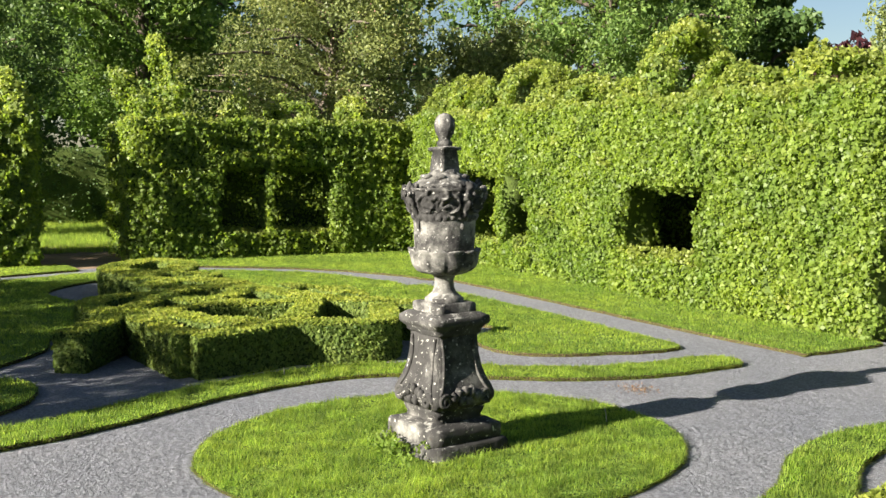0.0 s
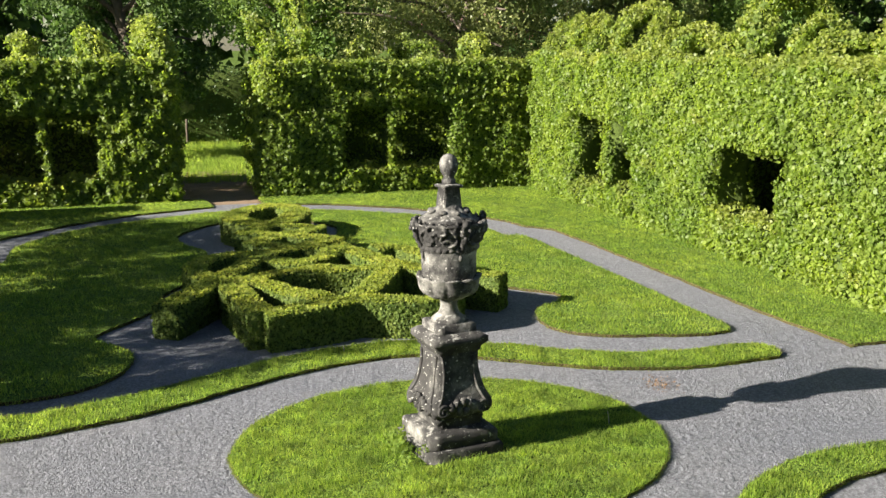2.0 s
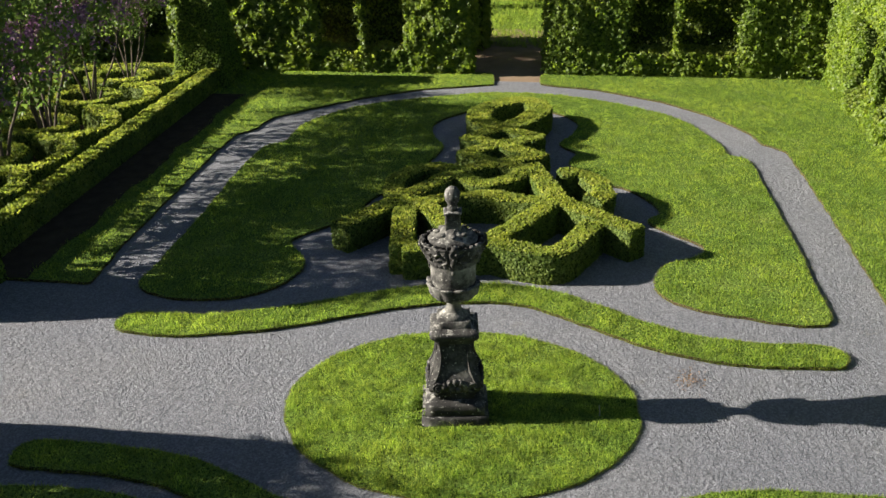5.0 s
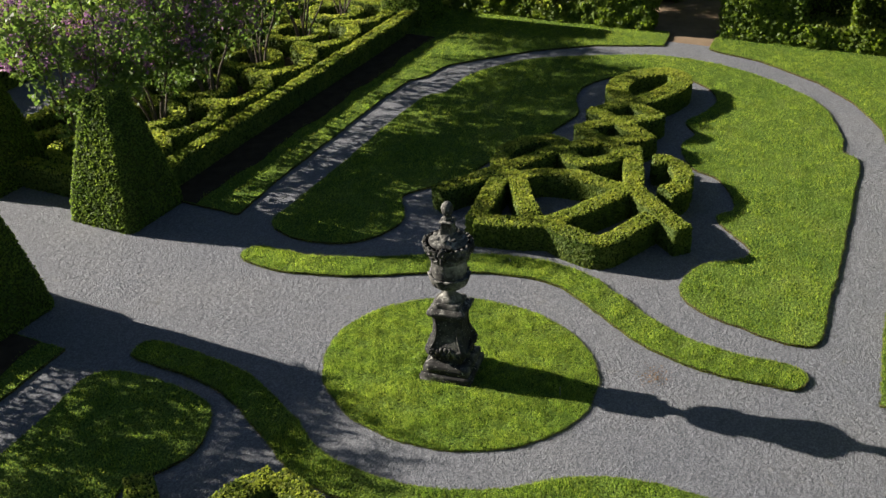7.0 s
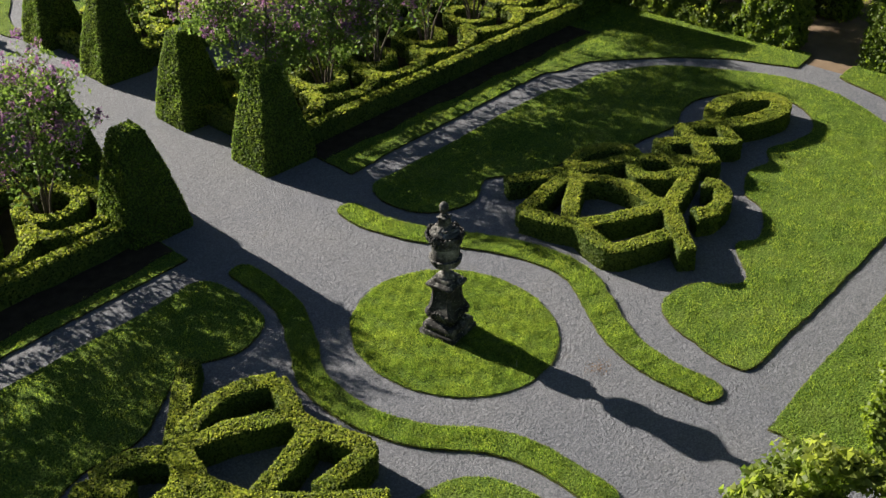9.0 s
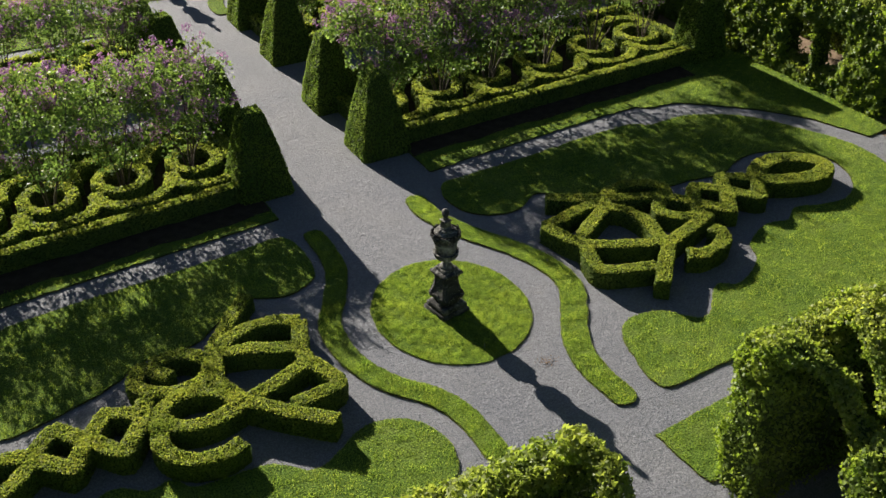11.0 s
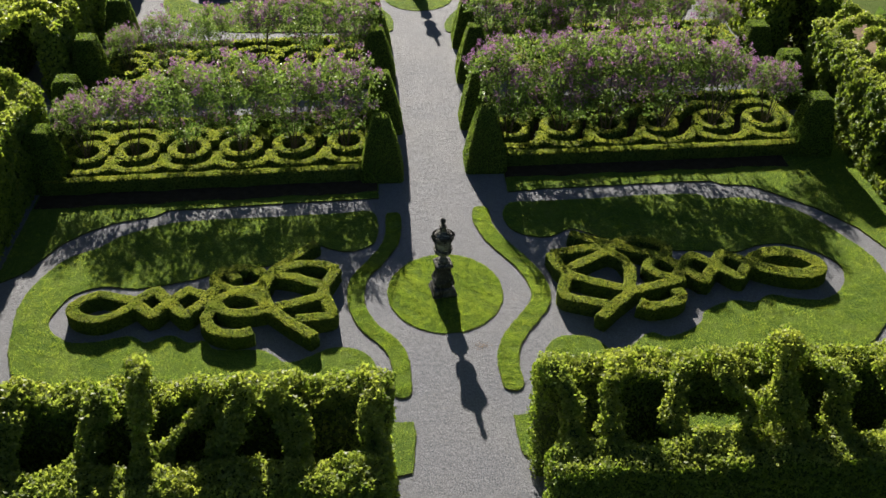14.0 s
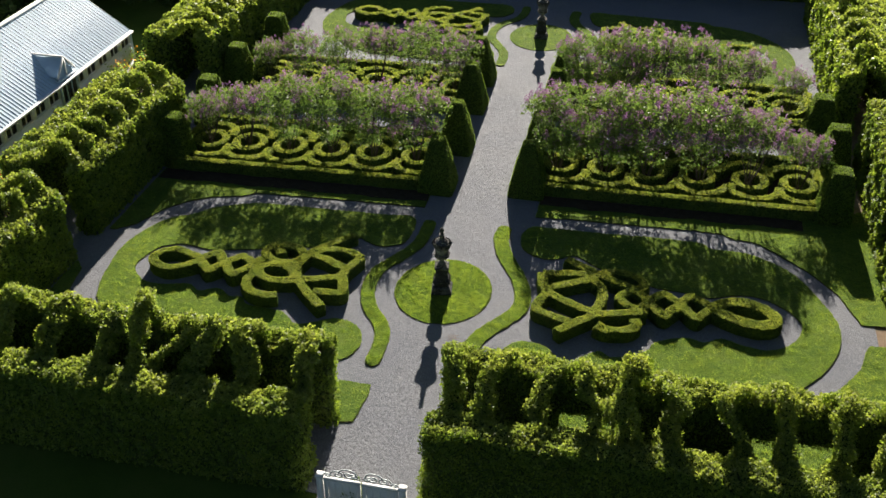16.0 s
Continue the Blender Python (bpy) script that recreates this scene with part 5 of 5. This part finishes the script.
# ---- white gate at the south end of the path ----
gate = tagged(new("garden_gate"), "white-painted gate with scrolled ironwork along its top", "gate")
GY = -10.75
for x in (-1.05, 1.3):
    part("post", mesh_of("post", *join([block(x - 0.09, x + 0.09, GY - 0.09, GY + 0.09, 0, 1.15, 0.5, 0.0, 0.01), block(x - 0.12, x + 0.12, GY - 0.12, GY + 0.12, 1.15, 1.22, 0.5, 0.0, 0.02)]), M_WHITE), gate)
for x0, x1 in ((-0.94, 0.1), (0.15, 1.19)):
    leaf_ = part("gate_leaf", mesh_of("gate_leaf", *join([block(x0, x1, GY - 0.03, GY + 0.03, 0.12, 1.05, 0.5, 0.0, 0.005), bar((x0, GY, 1.08), (x1, GY, 1.08), 0.1, 0.06)]), M_WHITE), gate)
    for k in range(5):
        xk = x0 + (x1 - x0) * (0.1 + 0.2 * k)
        part("board_strip", mesh_of("board_strip", *bar((xk, GY - 0.04, 0.15), (xk, GY - 0.04, 1.0), 0.03, 0.03), M_WHITE), leaf_)
M_IRON = plain_material("grey_iron_paint", [(0.35, 0.4, 0.42), (0.5, 0.55, 0.56)], 6.0, 0.4, 0.1, 0.002, 80.0)
for s in (-1, 1):
    for rad, off, tilt in ((0.3, 0.34, 0.0), (0.2, 0.66, 0.02), (0.15, 0.2, 0.05), (0.12, 0.95, 0.0)):
        v, f = spiral(rad, 1.3, 0.03, 0.03)
        v = v * np.array([s, 1, 0.7]) + np.array([0.12 + s * off, GY + 0.02, 1.1 + rad * 0.75 + tilt])
        part("scroll", mesh_of("scroll", v, f if s > 0 else f[:, ::-1], M_IRON), gate, "grey wrought-iron scroll")

# weeds at the foot of the urn
r = np.random.default_rng(16)
weeds = np.c_[-0.05 + 0.2 * r.normal(size=26), 0.5 + 0.05 * r.normal(size=26), 0.05 + 0.09 * r.random(26), 0.03 + 0.04 * r.random(26)]
tagged(new("weed_tuft", mesh_of("weed_tuft", *crown_leaves(weeds, 20, 0.04, 95), M_YEW)), "small tuft of green weeds at the foot of the urn", "weed", kind="stuff")
M_LITTER = leaf_material("dead_leaf", (0.13, 0.07, 0.03), (0.22, 0.13, 0.06), (0.32, 0.2, 0.1), 0.8, 0.1, 2.0, glow=(1.0, 1.0, 1.0))
M_STAKE = plain_material("bleached_wood", [(0.25, 0.23, 0.2), (0.4, 0.38, 0.33)], 9.0, 0.8, 0.3, 0.003, 90.0)
for x, y, high, lean in ((0.0, -1.56, 0.15, 0.02), (2.98, 0.45, 0.13, -0.02)):
    v, f = tube(resample([(x, y, -0.02), (x + 0.3 * lean, y, 0.5 * high), (x + lean, y + 0.01, high)], 0.03), np.linspace(0.007, 0.005, len(resample([(x, y, -0.02), (x + 0.3 * lean, y, 0.5 * high), (x + lean, y + 0.01, high)], 0.03))), 6)
    tagged(new("plant_stake", mesh_of("plant_stake", v, f, M_STAKE)), "thin bleached wooden stake pushed into the turf", "stake", "plant stakes")
r = np.random.default_rng(18)
spots = np.c_[0.95 + 0.13 * r.normal(size=150), -2.6 + 0.09 * r.normal(size=150), 0.012 + 0.006 * r.random(150)]
tagged(new("leaf_litter", mesh_of("leaf_litter", *leaf_quads(spots, np.tile([0, 0, 1.0], (150, 1)), r, 0.022, 0.7, 0.0, 0.12, 0.0), M_LITTER)), "scatter of brown dead leaves on the gravel", "leaves", kind="stuff")
tagged(new("fence_post", mesh_of("fence_post", *block(30.55, 30.65, 1.05, 1.15, -0.08, 0.95, 0.3, 0.008, 0.015, 19), M_BARK)), "weathered grey wooden fence post in the meadow", "post")
r = np.random.default_rng(17)
tuft = np.c_[-0.15 + 0.22 * r.normal(size=22), -10.45 + 0.1 * r.normal(size=22), 0.2 + 0.5 * r.random(22), 0.12 + 0.08 * r.random(22)]
tagged(new("small_shrub", mesh_of("small_shrub", *crown_leaves(tuft, 40, 0.07, 94), M_TREE_LIGHT)), "small bright green shrub growing at the white gate", "shrub")


# ---- trees beyond the hedges ----
def tree(name, x, y, high, spread, mat, label, seed, leaf=0.3, clump_count=150, per=70, low=0.25, category="tree", blossom=None, lean=0.0):
    leaf, per = (leaf, int(per * 0.8)) if leaf < 0.29 else (leaf * 1.25, int(per * 0.36))
    r = np.random.default_rng(seed)
    shells, clumps = [], []
    trunk = resample([(0, 0, -0.1), (0.2 * r.normal(), 0.2 * r.normal(), high * 0.3), (lean + 0.3 * r.normal(), 0.3 * r.normal(), high * 0.65), (lean, 0, high * 0.92)], 0.5)
    shells.append(tube(trunk, np.linspace(0.035 * high, 0.006 * high, len(trunk)), 8))
    limbs = max(8, clump_count // 10)
    for k in range(limbs):
        a, z = 2.4 * k + r.random(), high * (low + (0.9 - low) * (k / limbs))
        p = trunk[min(len(trunk) - 1, int(len(trunk) * z / (high * 0.92)))]
        reach = spread * (0.55 + 0.5 * r.random()) * math.sin(math.pi * (0.18 + 0.72 * (z / high - low * 0.6) / (1 - low * 0.6)))
        q = p + np.array([math.cos(a) * reach, math.sin(a) * reach, high * (0.02 + 0.14 * r.random())])
        line = resample([tuple(p), tuple((p + q) / 2 + np.array([0, 0, 0.05 * high])), tuple(q)], 0.5)
        shells.append(tube(line, np.linspace(0.011 * high, 0.003 * high, len(line)), 5))
        for c in range(clump_count // limbs):
            t = 0.35 + 0.7 * r.random()
            pos = p + (q - p) * t + r.normal(size=3) * spread * 0.13
            clumps.append((*pos, spread * (0.1 + 0.12 * r.random())))
    clumps = np.array(clumps)
    ob = tagged(new(name), label, category)
    ob.location = (x, y, -0.06)
    part("trunk", mesh_of("trunk", *join(shells), M_BARK, True), ob)
    part("crown", mesh_of("crown", *crown_leaves(clumps, per, leaf * 0.85, seed + 1, 0.4, 1.0, 0.3), mat), ob)
    if blossom:
        some = clumps[r.random(len(clumps)) < 0.35]
        part("blossom", mesh_of("blossom", *crown_leaves(np.c_[some[:, :3], some[:, 3] * 1.05], 9, leaf * 0.5, seed + 2, 0, 0.9, 0.9), blossom), ob)
    return ob


tree("laburnum", 25.7, 2.9, 9.5, 3.4, M_TREE, "laburnum with hanging yellow-green tassels", 203, 0.11, 260, 220, 0.15)
tree("pale_tree", 43.5, -5.0, 16.7, 6.7, M_TREE_LIGHT, "pale green feathery broadleaf tree", 202, 0.19, 340, 230, 0.2)
tree("flowering_bush", 28.6, -9.0, 10.0, 4.9, M_TREE_OLIVE, "large rounded shrub with olive leaves and pink blossoms", 201, 0.1, 440, 230, 0.04, "shrub", M_PINK)
tree("slender_shrub", 29.8, -16.3, 7.4, 3.6, M_TREE_OLIVE, "upright shrub with fine olive foliage", 211, 0.14, 260, 160, 0.05, "shrub")
tree("broadleaf_tree", 27.4, -21.6, 13.5, 5.2, M_TREE_LIGHT, "large green broadleaf tree behind the hedge", 205, 0.15, 330, 230, 0.08)
tree("dark_tree", 26.0, -27.2, 13.0, 2.8, M_TREE, "tall dark green tree behind the garden", 208, 0.22, 280, 150, 0.06)
tree("flowering_bush", 17.5, -27.8, 8.0, 3.0, M_TREE_OLIVE, "large rounded shrub with olive leaves and pink blossoms", 210, 0.15, 280, 160, 0.05, "shrub", M_PINK)
tree("dark_tree", 67.4, 2.8, 20.0, 9.0, M_TREE, "tall dark green tree behind the garden", 204, 0.6, 320, 90, 0.05)
tree("dark_tree", 68.8, -9.8, 23.0, 9.0, M_TREE, "tall dark green tree behind the garden", 213, 0.6, 320, 90, 0.05)
tree("dark_tree", 66.0, -23.8, 21.5, 8.4, M_TREE, "tall dark green tree behind the garden", 214, 0.6, 320, 90, 0.05)
tree("tall_tree", 46.0, -26.5, 15.0, 4.5, M_TREE, "tall dark tree with open crown and bare limbs", 206, 0.4, 60, 40, 0.45)
tree("slender_shrub", 42.0, -24.5, 8.0, 5.0, M_TREE, "upright shrub with fine green foliage", 215, 0.35, 260, 90, 0.03, "shrub")
tree("copper_beech", 46.0, -29.5, 9.5, 4.5, M_TREE_RED, "dark red copper beech in the distance", 207, 0.4, 220, 90, 0.05)
tree("dark_tree", 42.0, -38.0, 16.0, 6.0, M_TREE, "tall dark green tree behind the garden", 216, 0.45, 300, 90, 0.05)
tree("copper_beech", 33.0, -42.0, 8.6, 4.0, M_TREE_RED, "dark red copper beech in the distance", 209, 0.45, 220, 90, 0.05)
tree("dark_tree", 23.0, -43.0, 14.0, 5.5, M_TREE, "tall dark green tree behind the garden", 217, 0.45, 300, 90, 0.05)
for x, y, high, seed in ((24.5, 18.0, 5.0, 221), (-29.0, 20.5, 5.5, 230), (-27.0, 26.0, 5.0, 231), (26.0, 27.0, 6.5, 222), (-22.5, 27.5, 4.2, 223), (-23.5, 33.0, 5.5, 224), (-31.5, 14.0, 5.0, 225), (43.0, 9.0, 9.5, 226), (41.0, 15.0, 9.5, 227), (39.0, 21.0, 9.0, 228), (40.0, 28.0, 10.0, 229)):
    tree("dark_tree", x, y, high, 4.0, M_TREE, "tall dark green tree behind the garden", seed, 0.4, 200, 60, 0.04)
hedge("far_hedge", [block(31.0, 32.4, -20, 20, -0.06, 2.6, 0.8, 0.25, 0.4, 61)], "dark informal hedge beyond the meadow", "hedge", 60, 0.09, M_TREE, seed=62)

# long grass of the meadow beyond the east gap
v = np.array([(19.3, -2.5, -0.05), (31.0, -4.0, -0.05), (31.0, 6.0, -0.05), (19.3, 4.5, -0.05)])
tagged(new("meadow_grass", mesh_of("meadow_grass", *blades((v, np.array([[0, 1, 2], [0, 2, 3]])), 700, 0.13, 0.016, 71), M_GRASS)), "long sunlit meadow grass beyond the hedge gap", "grass", kind="stuff")
